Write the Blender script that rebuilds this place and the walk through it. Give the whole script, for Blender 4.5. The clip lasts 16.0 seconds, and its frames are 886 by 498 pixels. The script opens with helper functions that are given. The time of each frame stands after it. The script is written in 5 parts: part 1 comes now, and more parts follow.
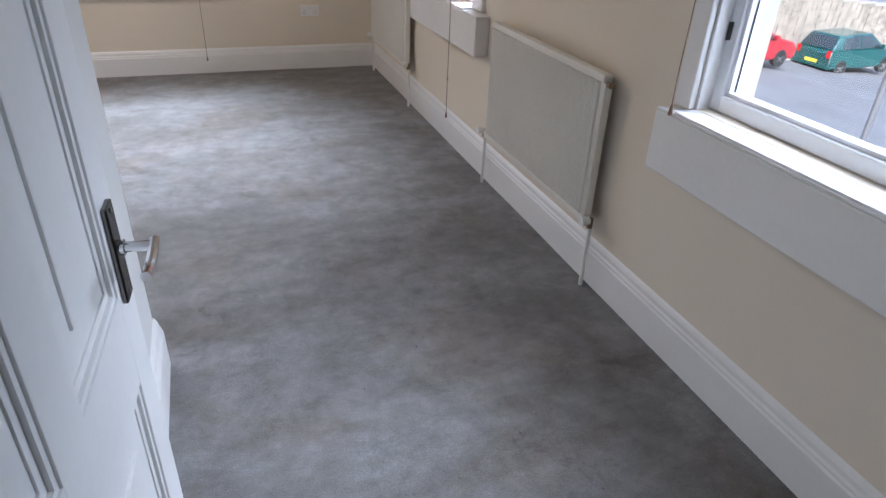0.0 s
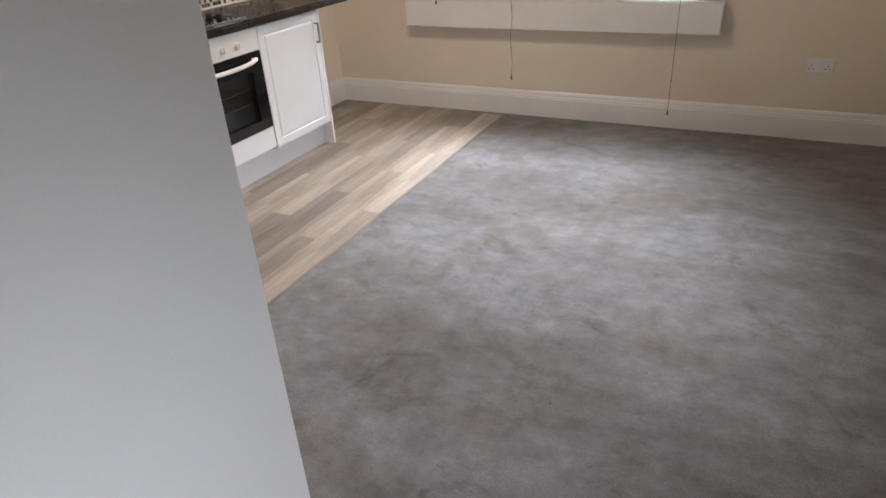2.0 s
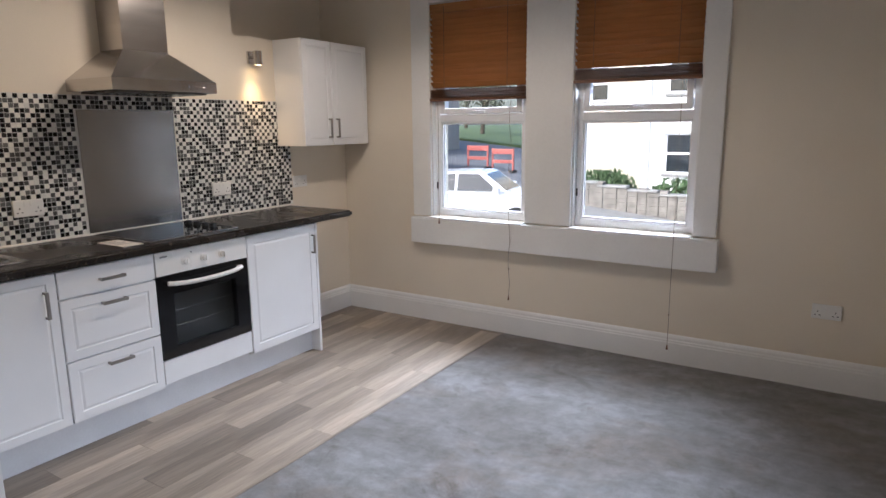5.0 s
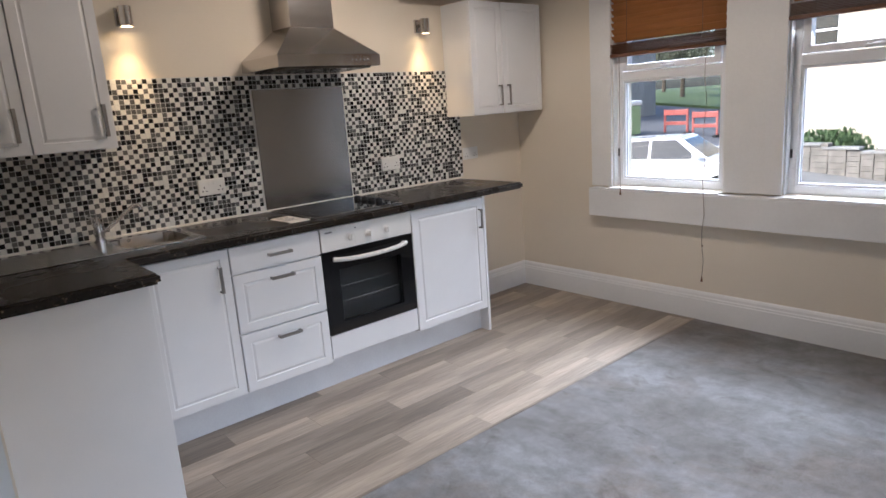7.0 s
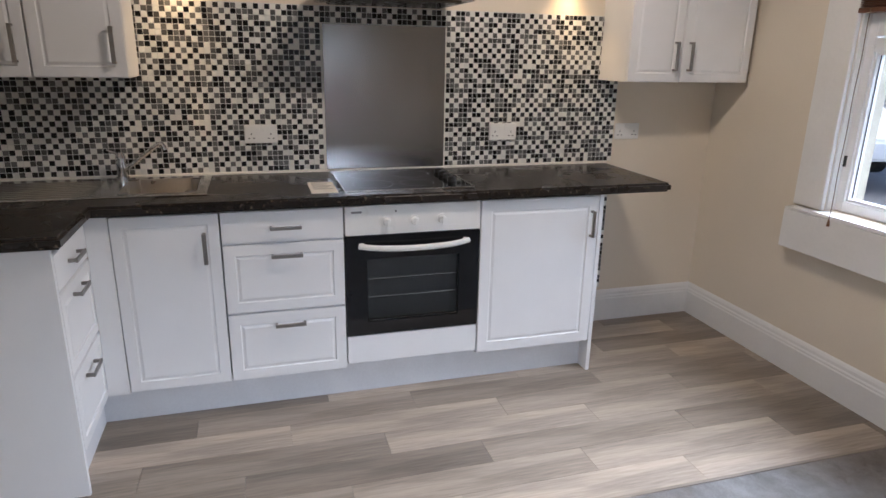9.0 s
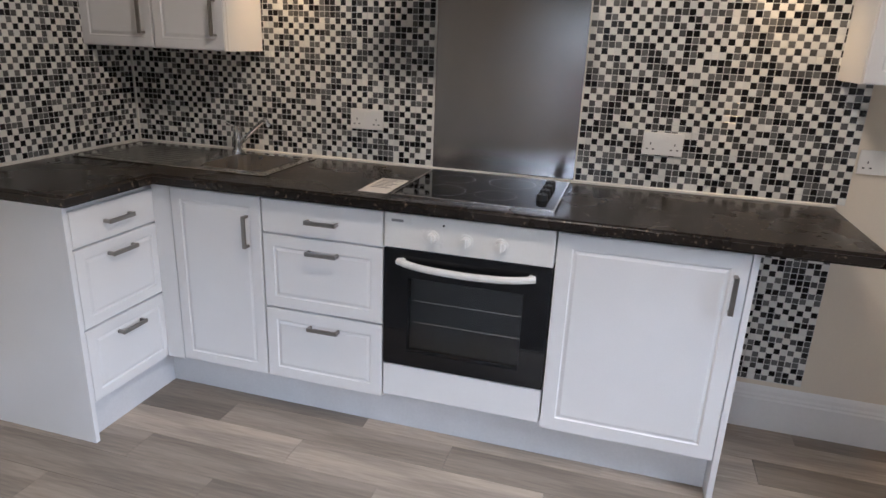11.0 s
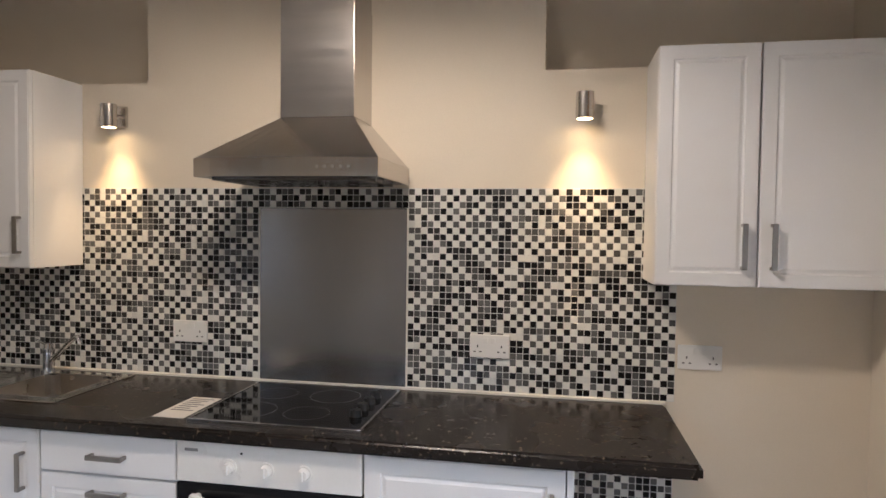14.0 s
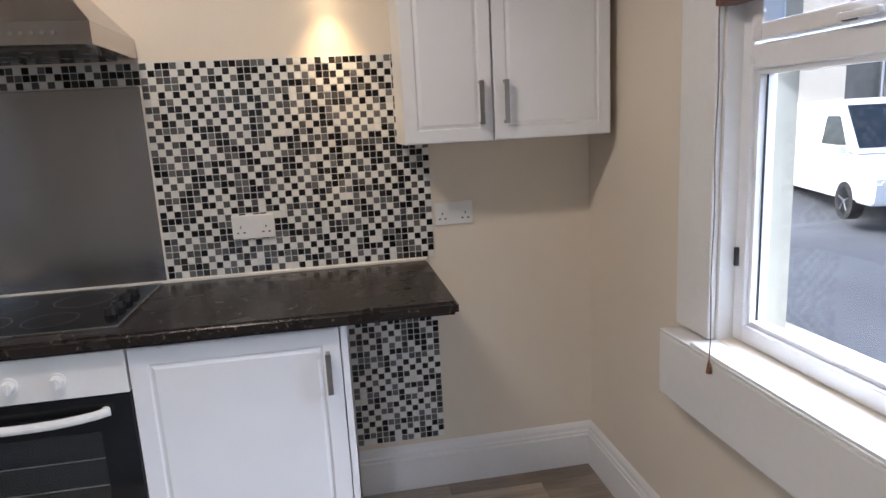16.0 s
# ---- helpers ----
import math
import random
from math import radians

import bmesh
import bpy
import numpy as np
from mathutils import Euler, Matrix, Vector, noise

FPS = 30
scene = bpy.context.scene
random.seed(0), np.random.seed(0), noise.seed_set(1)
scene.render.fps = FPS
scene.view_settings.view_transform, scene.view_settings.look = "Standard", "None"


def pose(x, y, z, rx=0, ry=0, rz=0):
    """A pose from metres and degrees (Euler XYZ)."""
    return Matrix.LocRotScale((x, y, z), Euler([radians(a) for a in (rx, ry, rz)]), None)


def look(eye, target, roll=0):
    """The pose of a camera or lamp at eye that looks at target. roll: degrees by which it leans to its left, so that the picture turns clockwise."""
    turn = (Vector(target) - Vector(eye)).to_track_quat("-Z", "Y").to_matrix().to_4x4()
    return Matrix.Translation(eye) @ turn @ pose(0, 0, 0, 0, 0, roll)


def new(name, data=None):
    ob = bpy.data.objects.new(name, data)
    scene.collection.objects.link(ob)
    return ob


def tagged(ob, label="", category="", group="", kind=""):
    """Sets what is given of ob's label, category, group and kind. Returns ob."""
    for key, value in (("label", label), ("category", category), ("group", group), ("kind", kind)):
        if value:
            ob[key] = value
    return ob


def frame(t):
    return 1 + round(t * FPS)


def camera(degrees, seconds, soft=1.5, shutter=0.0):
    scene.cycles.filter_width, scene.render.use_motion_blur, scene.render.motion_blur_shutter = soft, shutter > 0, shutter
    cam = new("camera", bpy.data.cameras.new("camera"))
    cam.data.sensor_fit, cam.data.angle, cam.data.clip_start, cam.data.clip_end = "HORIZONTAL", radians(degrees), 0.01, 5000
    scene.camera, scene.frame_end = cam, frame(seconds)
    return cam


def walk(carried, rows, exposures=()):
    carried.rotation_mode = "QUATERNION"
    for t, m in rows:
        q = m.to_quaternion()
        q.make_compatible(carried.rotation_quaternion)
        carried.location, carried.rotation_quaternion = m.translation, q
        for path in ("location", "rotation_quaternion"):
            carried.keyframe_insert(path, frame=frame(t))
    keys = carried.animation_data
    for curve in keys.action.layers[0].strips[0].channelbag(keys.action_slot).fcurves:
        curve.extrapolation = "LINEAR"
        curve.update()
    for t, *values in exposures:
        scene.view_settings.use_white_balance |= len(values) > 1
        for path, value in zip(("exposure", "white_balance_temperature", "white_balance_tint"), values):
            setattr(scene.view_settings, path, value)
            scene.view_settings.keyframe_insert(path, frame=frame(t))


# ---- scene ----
cam = camera(69.6, 16.0)
PATH = [
    (0, (0.173, 0.145, 1.406), (0.783, 1.771, 0.414), 2.5),
    (0.5, (0.248, 0.504, 1.373), (0.695, 2.147, 0.323), -0.1),
    (1, (0.367, 0.789, 1.423), (0.575, 2.49, 0.391), -2.3),
    (1.5, (0.522, 1.018, 1.419), (0.269, 2.732, 0.42), -2.3),
    (2, (0.689, 1.189, 1.486), (-0.119, 2.743, 0.521), -3.5),
    (2.5, (0.83, 1.344, 1.499), (-0.083, 2.921, 0.675), -0.4),
    (3, (0.928, 1.506, 1.535), (-0.017, 3.174, 0.964), -1.6),
    (3.5, (1.0, 1.576, 1.552), (0.022, 3.266, 1.116), -1.7),
    (3.7, (0.998, 1.579, 1.547), (0.008, 3.269, 1.14), -1.3),
    (5.8, (1.004, 1.607, 1.525), (-0.049, 3.264, 1.144), -0.5),
    (6, (0.989, 1.602, 1.52), (-0.064, 3.255, 1.122), -0.5),
    (6.5, (0.924, 1.655, 1.502), (-0.15, 3.282, 1.055), -1.4),
    (7, (0.912, 1.908, 1.481), (-0.572, 3.175, 1.04), -4.1),
    (7.5, (0.861, 2.175, 1.497), (-0.782, 3.192, 0.979), -2.1),
    (8, (0.732, 2.507, 1.517), (-0.932, 3.473, 0.971), 1.3),
    (8.5, (0.711, 2.88, 1.485), (-1.062, 3.621, 0.932), 0.4),
    (8.7, (0.676, 3.005, 1.502), (-1.126, 3.662, 0.936), 0.5),
    (11, (0.047, 4.307, 1.472), (-1.783, 3.793, 0.848), 2.4),
    (11.5, (-0.1, 4.451, 1.494), (-1.78, 3.559, 0.877), 0.9),
    (12, (-0.159, 4.559, 1.528), (-1.786, 3.514, 1.018), 1.8),
    (12.5, (-0.15, 4.593, 1.556), (-1.825, 3.514, 1.379), 0.9),
    (13, (-0.141, 4.6, 1.572), (-1.829, 3.532, 1.464), 0.8),
    (13.5, (-0.156, 4.62, 1.572), (-1.901, 3.646, 1.483), 0.5),
    (14, (-0.181, 4.677, 1.564), (-2.148, 4.322, 1.497), 0.7),
    (14.5, (-0.19, 4.715, 1.558), (-2.184, 4.859, 1.509), 0.5),
    (15, (-0.193, 4.732, 1.554), (-2.173, 5.006, 1.504), 0.0),
    (15.5, (-0.189, 4.739, 1.503), (-2.155, 5.055, 1.317), -1.3),
    (16, (-0.159, 4.731, 1.469), (-2.092, 5.052, 1.072), -3.1),
]
walk(cam, [(t, look(eye, target, roll)) for t, eye, target, roll in PATH], exposures=[(0.0, 3.02, 5800, 13), (0.5, 3.05, 6600, 14), (1.5, 2.85, 6600, 14), (2.5, 2.55, 6300, 14), (3.5, 2.45, 6050, 13), (6.0, 2.5, 5850, 13), (8.0, 2.48, 5900, 13), (11.0, 2.52, 5850, 13), (13.0, 2.70, 6100, 13), (14.5, 2.6, 6000, 13), (16.0, 2.5, 5750, 13)])

# ---- light ----
SUN_EL, SUN_AZ = 40.0, 204.0
world = bpy.data.worlds.new("overcast_sky")
scene.world = world
world.use_nodes = True
wn = world.node_tree
sky = wn.nodes.new("ShaderNodeTexSky")
sky.sky_type, sky.sun_disc = "NISHITA", False
sky.sun_elevation, sky.sun_rotation = radians(SUN_EL), radians(SUN_AZ)
sky.air_density, sky.dust_density = 1.0, 4.0
wn.nodes["Background"].inputs["Strength"].default_value = 0.09
wn.links.new(sky.outputs[0], wn.nodes["Background"].inputs["Color"])
sun_data = bpy.data.lights.new("sun", "SUN")
sun_data.energy, sun_data.angle, sun_data.color = 0.85, radians(25), (1.0, 0.97, 0.93)
sun = new("sun", sun_data)
sun.matrix_world = look((-6.5, -14.5, 13.4), (0, 0, 0))


def sky_lamp(name, p, aim, w, h, power):
    """Stands in for the sky's light in a window opening."""
    li = bpy.data.lights.new(name, "AREA")
    li.shape, li.size, li.size_y, li.energy, li.color, li.spread = "RECTANGLE", w, h, power, (0.86, 0.92, 1.0), radians(84)
    ob = new(name, li)
    ob.matrix_world = look(p, aim)


sky_lamp("window_light", (-1.28, 6.02, 1.42), (-1.15, 5.02, 0.46), 0.76, 0.8, 4.0)
sky_lamp("window_light", (-0.15, 6.02, 1.46), (-0.15, 5.02, 0.50), 0.78, 0.85, 4.0)
sky_lamp("window_light", (1.84, 3.85, 1.50), (0.84, 3.85, 0.54), 0.76, 0.9, 6.0)
sky_lamp("window_light", (1.84, 1.22, 1.50), (0.84, 1.32, 0.54), 0.86, 0.9, 2.2)


# ---- materials ----
def mat(name, base, rough=0.5, metal=0.0, var=0.12, scale=6.0, fine=90.0, bump=0.1, tint=None, rvar=0.1, coat=0.0, dist=0.002, stretch=None, random_tone=0.0):
    """Principled material with large stains, fine grain and relief."""
    m = bpy.data.materials.new(name)
    m.use_nodes = True
    nt = m.node_tree
    N, L = nt.nodes, nt.links
    bsdf = N["Principled BSDF"]
    co = N.new("ShaderNodeTexCoord")
    src = co.outputs["Object"]
    if stretch:
        mp = N.new("ShaderNodeMapping")
        mp.inputs["Scale"].default_value = stretch
        L.new(src, mp.inputs["Vector"])
        src = mp.outputs[0]
    big, small = N.new("ShaderNodeTexNoise"), N.new("ShaderNodeTexNoise")
    big.inputs["Scale"].default_value, big.inputs["Detail"].default_value = scale, 5
    small.inputs["Scale"].default_value, small.inputs["Detail"].default_value = fine, 3
    L.new(src, big.inputs["Vector"]), L.new(src, small.inputs["Vector"])
    mixv = N.new("ShaderNodeMath")
    mixv.operation = "MULTIPLY_ADD"
    mixv.inputs[1].default_value = 0.3
    L.new(small.outputs[0], mixv.inputs[0])
    sc = N.new("ShaderNodeMath")
    sc.operation, sc.inputs[1].default_value = "MULTIPLY", 0.7
    L.new(big.outputs[0], sc.inputs[0]), L.new(sc.outputs[0], mixv.inputs[2])
    ramp = N.new("ShaderNodeValToRGB")
    t2 = tint or tuple(c * (1 - 2 * var) for c in base)
    ramp.color_ramp.elements[0].position, ramp.color_ramp.elements[1].position = 0.36, 0.62
    ramp.color_ramp.elements[0].color, ramp.color_ramp.elements[1].color = (*t2, 1), (*base, 1)
    L.new(mixv.outputs[0], ramp.inputs[0])
    out = ramp.outputs[0]
    if random_tone:
        oi = N.new("ShaderNodeObjectInfo")
        hsv = N.new("ShaderNodeHueSaturation")
        mr = N.new("ShaderNodeMapRange")
        mr.inputs["To Min"].default_value, mr.inputs["To Max"].default_value = 1 - random_tone, 1 + random_tone
        L.new(oi.outputs["Random"], mr.inputs["Value"]), L.new(mr.outputs[0], hsv.inputs["Value"]), L.new(out, hsv.inputs["Color"])
        out = hsv.outputs[0]
    L.new(out, bsdf.inputs["Base Color"])
    rr = N.new("ShaderNodeMapRange")
    rr.inputs["To Min"].default_value, rr.inputs["To Max"].default_value = max(0.02, rough - rvar), min(1, rough + rvar)
    L.new(big.outputs[0], rr.inputs["Value"]), L.new(rr.outputs[0], bsdf.inputs["Roughness"])
    bsdf.inputs["Metallic"].default_value = metal
    bsdf.inputs["Coat Weight"].default_value = coat
    if bump:
        b = N.new("ShaderNodeBump")
        b.inputs["Strength"].default_value, b.inputs["Distance"].default_value = bump, dist
        L.new(small.outputs[0], b.inputs["Height"]), L.new(b.outputs[0], bsdf.inputs["Normal"])
    return m


M_CREAM = mat("cream_wall_paint", (0.76, 0.68, 0.56), 0.75, var=0.03, scale=1.5, fine=160, bump=0.12)
M_WHITEWALL = mat("white_wall_paint", (0.72, 0.71, 0.68), 0.7, var=0.03, scale=1.5, fine=160, bump=0.12)
M_CEIL = mat("ceiling_paint", (0.78, 0.76, 0.72), 0.8, var=0.03, scale=2, fine=120, bump=0.1)
M_TRIM = mat("white_gloss_paint", (0.80, 0.79, 0.77), 0.38, var=0.03, scale=3, fine=60, bump=0.06)
M_UPVC = mat("white_upvc", (0.80, 0.80, 0.81), 0.3, var=0.02, scale=4, bump=0.02)
M_UNIT = mat("white_unit_foil", (0.80, 0.80, 0.80), 0.33, var=0.02, scale=4, fine=200, bump=0.04)
M_PLINTH = mat("plinth_white", (0.72, 0.73, 0.75), 0.4, var=0.05, scale=5, bump=0.03)
M_RAD = mat("radiator_enamel", (0.76, 0.73, 0.66), 0.35, var=0.03, scale=3, bump=0.03)


def brushed(m, amount, axis):
    """Brushed finish: the highlight is drawn out across the grain."""
    N, L = m.node_tree.nodes, m.node_tree.links
    tg = N.new("ShaderNodeTangent")
    tg.direction_type, tg.axis = "RADIAL", axis
    N["Principled BSDF"].inputs["Anisotropic"].default_value = amount
    L.new(tg.outputs[0], N["Principled BSDF"].inputs["Tangent"])
    return m


M_STEEL = brushed(mat("brushed_steel", (0.60, 0.57, 0.54), 0.22, 1.0, var=0.04, scale=3, fine=60, bump=0.03, stretch=(1, 1, 12), rvar=0.05), 0.5, "Z")
M_SPLASH = mat("brushed_steel_sheet", (0.38, 0.37, 0.37), 0.22, 1.0, var=0.06, scale=2.2, fine=40, bump=0.10, stretch=(1, 4, 1), rvar=0.05)
M_SINK = mat("sink_steel", (0.55, 0.53, 0.50), 0.22, 1.0, var=0.06, scale=8, fine=120, bump=0.03)
M_BOWL = mat("sink_bowl_steel", (0.62, 0.59, 0.55), 0.30, 1.0, var=0.06, scale=8, fine=120, bump=0.02)
M_CHROME = mat("chrome", (0.75, 0.75, 0.76), 0.1, 1.0, var=0.03, scale=10, bump=0.0)
M_HANDLE = mat("satin_handle_metal", (0.34, 0.32, 0.30), 0.33, 1.0, var=0.06, scale=20, bump=0.03)
M_DARKMETAL = mat("dark_plate_metal", (0.16, 0.155, 0.15), 0.25, 1.0, var=0.1, scale=20, bump=0.03)
M_BLACKGLASS = mat("black_glass", (0.008, 0.008, 0.009), 0.06, var=0.1, scale=6, bump=0.0, rvar=0.03)
M_BLACKGLASS.node_tree.nodes["Principled BSDF"].inputs["Specular IOR Level"].default_value = 0.3
M_OVENIN = mat("oven_cavity", (0.004, 0.004, 0.004), 0.5, var=0.2, scale=6, bump=0.02)
M_PLASTIC = mat("white_plastic", (0.80, 0.79, 0.76), 0.3, var=0.02, scale=8, bump=0.0)
M_BLACK = mat("black_plastic", (0.015, 0.015, 0.015), 0.4, var=0.1, scale=8, bump=0.0)
M_BROWNPL = mat("brown_wood_knob", (0.16, 0.07, 0.03), 0.45, var=0.1, scale=30, bump=0.05)
M_CORD = mat("blind_cord", (0.20, 0.15, 0.11), 0.9, var=0.1, scale=60, bump=0.1)
M_PAPER = mat("paper", (0.78, 0.74, 0.68), 0.8, var=0.03, scale=8, bump=0.03)
M_INK = mat("grey_print", (0.25, 0.24, 0.24), 0.8, var=0.03, bump=0.0)
M_GROUT = mat("tile_grout", (0.74, 0.73, 0.69), 0.85, var=0.08, scale=8, fine=200, bump=0.1)
M_MASTIC = mat("white_sealant", (0.80, 0.77, 0.70), 0.45, var=0.05, scale=10, bump=0.03)
M_PINK = mat("pink_print", (0.75, 0.02, 0.12), 0.5, var=0.02, bump=0.0)
M_COPPER = mat("tarnished_pipe", (0.30, 0.22, 0.16), 0.4, 1.0, var=0.15, scale=30, bump=0.05)


def glass_mat():
    m = bpy.data.materials.new("window_glass")
    m.use_nodes = True
    N, L = m.node_tree.nodes, m.node_tree.links
    N.remove(N["Principled BSDF"])
    tr, gl, mx, fr = N.new("ShaderNodeBsdfTransparent"), N.new("ShaderNodeBsdfGlossy"), N.new("ShaderNodeMixShader"), N.new("ShaderNodeLayerWeight")
    tr.inputs["Color"].default_value = (0.93, 0.95, 0.96, 1)
    gl.inputs["Roughness"].default_value = 0.02
    pw, sc = N.new("ShaderNodeMath"), N.new("ShaderNodeMath")
    pw.operation, pw.inputs[1].default_value = "POWER", 4.0
    sc.operation, sc.inputs[1].default_value, sc.inputs[2].default_value = "MULTIPLY_ADD", 0.5, 0.03
    L.new(fr.outputs["Facing"], pw.inputs[0]), L.new(pw.outputs[0], sc.inputs[0]), L.new(sc.outputs[0], mx.inputs[0]), L.new(tr.outputs[0], mx.inputs[1]), L.new(gl.outputs[0], mx.inputs[2])
    L.new(mx.outputs[0], N["Material Output"].inputs["Surface"])
    return m


M_GLASS = glass_mat()


def slat_mat():
    """Stained basswood that lets some daylight through."""
    m = mat("stained_wood_slat", (0.56, 0.27, 0.10), 0.45, var=0.14, scale=5, fine=50, bump=0.06, stretch=(1, 8, 12), random_tone=0.12)
    N, L = m.node_tree.nodes, m.node_tree.links
    tl, ad = N.new("ShaderNodeBsdfTranslucent"), N.new("ShaderNodeMixShader")
    tl.inputs["Color"].default_value = (0.60, 0.28, 0.10, 1)
    ad.inputs[0].default_value = 0.42
    L.new(N["Principled BSDF"].outputs[0], ad.inputs[1]), L.new(tl.outputs[0], ad.inputs[2])
    L.new(ad.outputs[0], N["Material Output"].inputs["Surface"])
    return m


M_SLAT = slat_mat()
# Bottom rail's own dark wood; on stacked slats it stands for their shade.
M_RAIL_STACK = mat("dark_stained_wood_shaded_stack", (0.15, 0.06, 0.028), 0.4, var=0.15, scale=6, fine=60, bump=0.06, stretch=(1, 8, 12))


def worktop_mat():
    m = mat("dark_stone_laminate", (0.022, 0.0165, 0.013), 0.27, var=0.25, scale=4, fine=60, bump=0.06, rvar=0.12)
    N, L = m.node_tree.nodes, m.node_tree.links
    bsdf = N["Principled BSDF"]
    old = bsdf.inputs["Base Color"].links[0].from_socket
    co, vo, rp, mx = N.new("ShaderNodeTexCoord"), N.new("ShaderNodeTexNoise"), N.new("ShaderNodeValToRGB"), N.new("ShaderNodeMix")
    vo.inputs["Scale"].default_value, vo.inputs["Detail"].default_value = 64, 4
    rp.color_ramp.elements[0].position, rp.color_ramp.elements[1].position = 0.62, 0.72
    mx.data_type = "RGBA"
    L.new(co.outputs["Object"], vo.inputs["Vector"]), L.new(vo.outputs[0], rp.inputs[0]), L.new(rp.outputs[0], mx.inputs["Factor"])
    L.new(old, mx.inputs["A"])
    mx.inputs["B"].default_value = (0.20, 0.15, 0.105, 1)
    L.new(mx.outputs["Result"], bsdf.inputs["Base Color"])
    bsdf.inputs["Specular IOR Level"].default_value = 0.38
    return m


M_WORKTOP = worktop_mat()


def tile_mat(name, tones):
    """Glass mosaic, one tone a tile, from the piece's own random number."""
    m = bpy.data.materials.new(name)
    m.use_nodes = True
    N, L = m.node_tree.nodes, m.node_tree.links
    bsdf = N["Principled BSDF"]
    geo, oi, ad, fr = N.new("ShaderNodeNewGeometry"), N.new("ShaderNodeObjectInfo"), N.new("ShaderNodeMath"), N.new("ShaderNodeMath")
    ad.operation, fr.operation = "ADD", "FRACT"
    L.new(geo.outputs["Random Per Island"], ad.inputs[0]), L.new(oi.outputs["Random"], ad.inputs[1]), L.new(ad.outputs[0], fr.inputs[0])
    rp = N.new("ShaderNodeValToRGB")
    rp.color_ramp.interpolation = "CONSTANT"
    el = rp.color_ramp.elements
    for k, (p, c) in enumerate(tones):
        e = el[k] if k < 2 else el.new(p)
        e.position, e.color = p, (*c, 1)
    L.new(fr.outputs[0], rp.inputs[0])
    no = N.new("ShaderNodeTexNoise")
    no.inputs["Scale"].default_value = 140
    mx = N.new("ShaderNodeMix")
    mx.data_type, mx.blend_type = "RGBA", "MULTIPLY"
    mx.inputs["Factor"].default_value = 0.2
    L.new(rp.outputs[0], mx.inputs["A"]), L.new(no.outputs[0], mx.inputs["B"])
    L.new(mx.outputs["Result"], bsdf.inputs["Base Color"])
    bsdf.inputs["Roughness"].default_value = 0.16
    bsdf.inputs["Specular IOR Level"].default_value = 0.25
    return m


M_TILE_PALE = tile_mat("pale_glass_mosaic", [(0.0, (0.86, 0.85, 0.79)), (0.45, (0.82, 0.81, 0.76)), (0.8, (0.76, 0.76, 0.72))])
M_TILE_DARK = tile_mat("dark_glass_mosaic", [(0.0, (0.010, 0.010, 0.011)), (0.40, (0.035, 0.034, 0.034)), (0.56, (0.095, 0.094, 0.092)), (0.78, (0.155, 0.155, 0.152))])


def plank_mat():
    m = mat("grey_brown_vinyl_plank", (0.405, 0.335, 0.268), 0.42, var=0.25, scale=2.2, fine=14, bump=0.04, stretch=(7, 0.6, 1), random_tone=0.34, dist=0.001)
    return m


M_PLANK = plank_mat()
M_VINYLBASE = mat("vinyl_joint", (0.26, 0.21, 0.165), 0.6, var=0.1, bump=0.0)


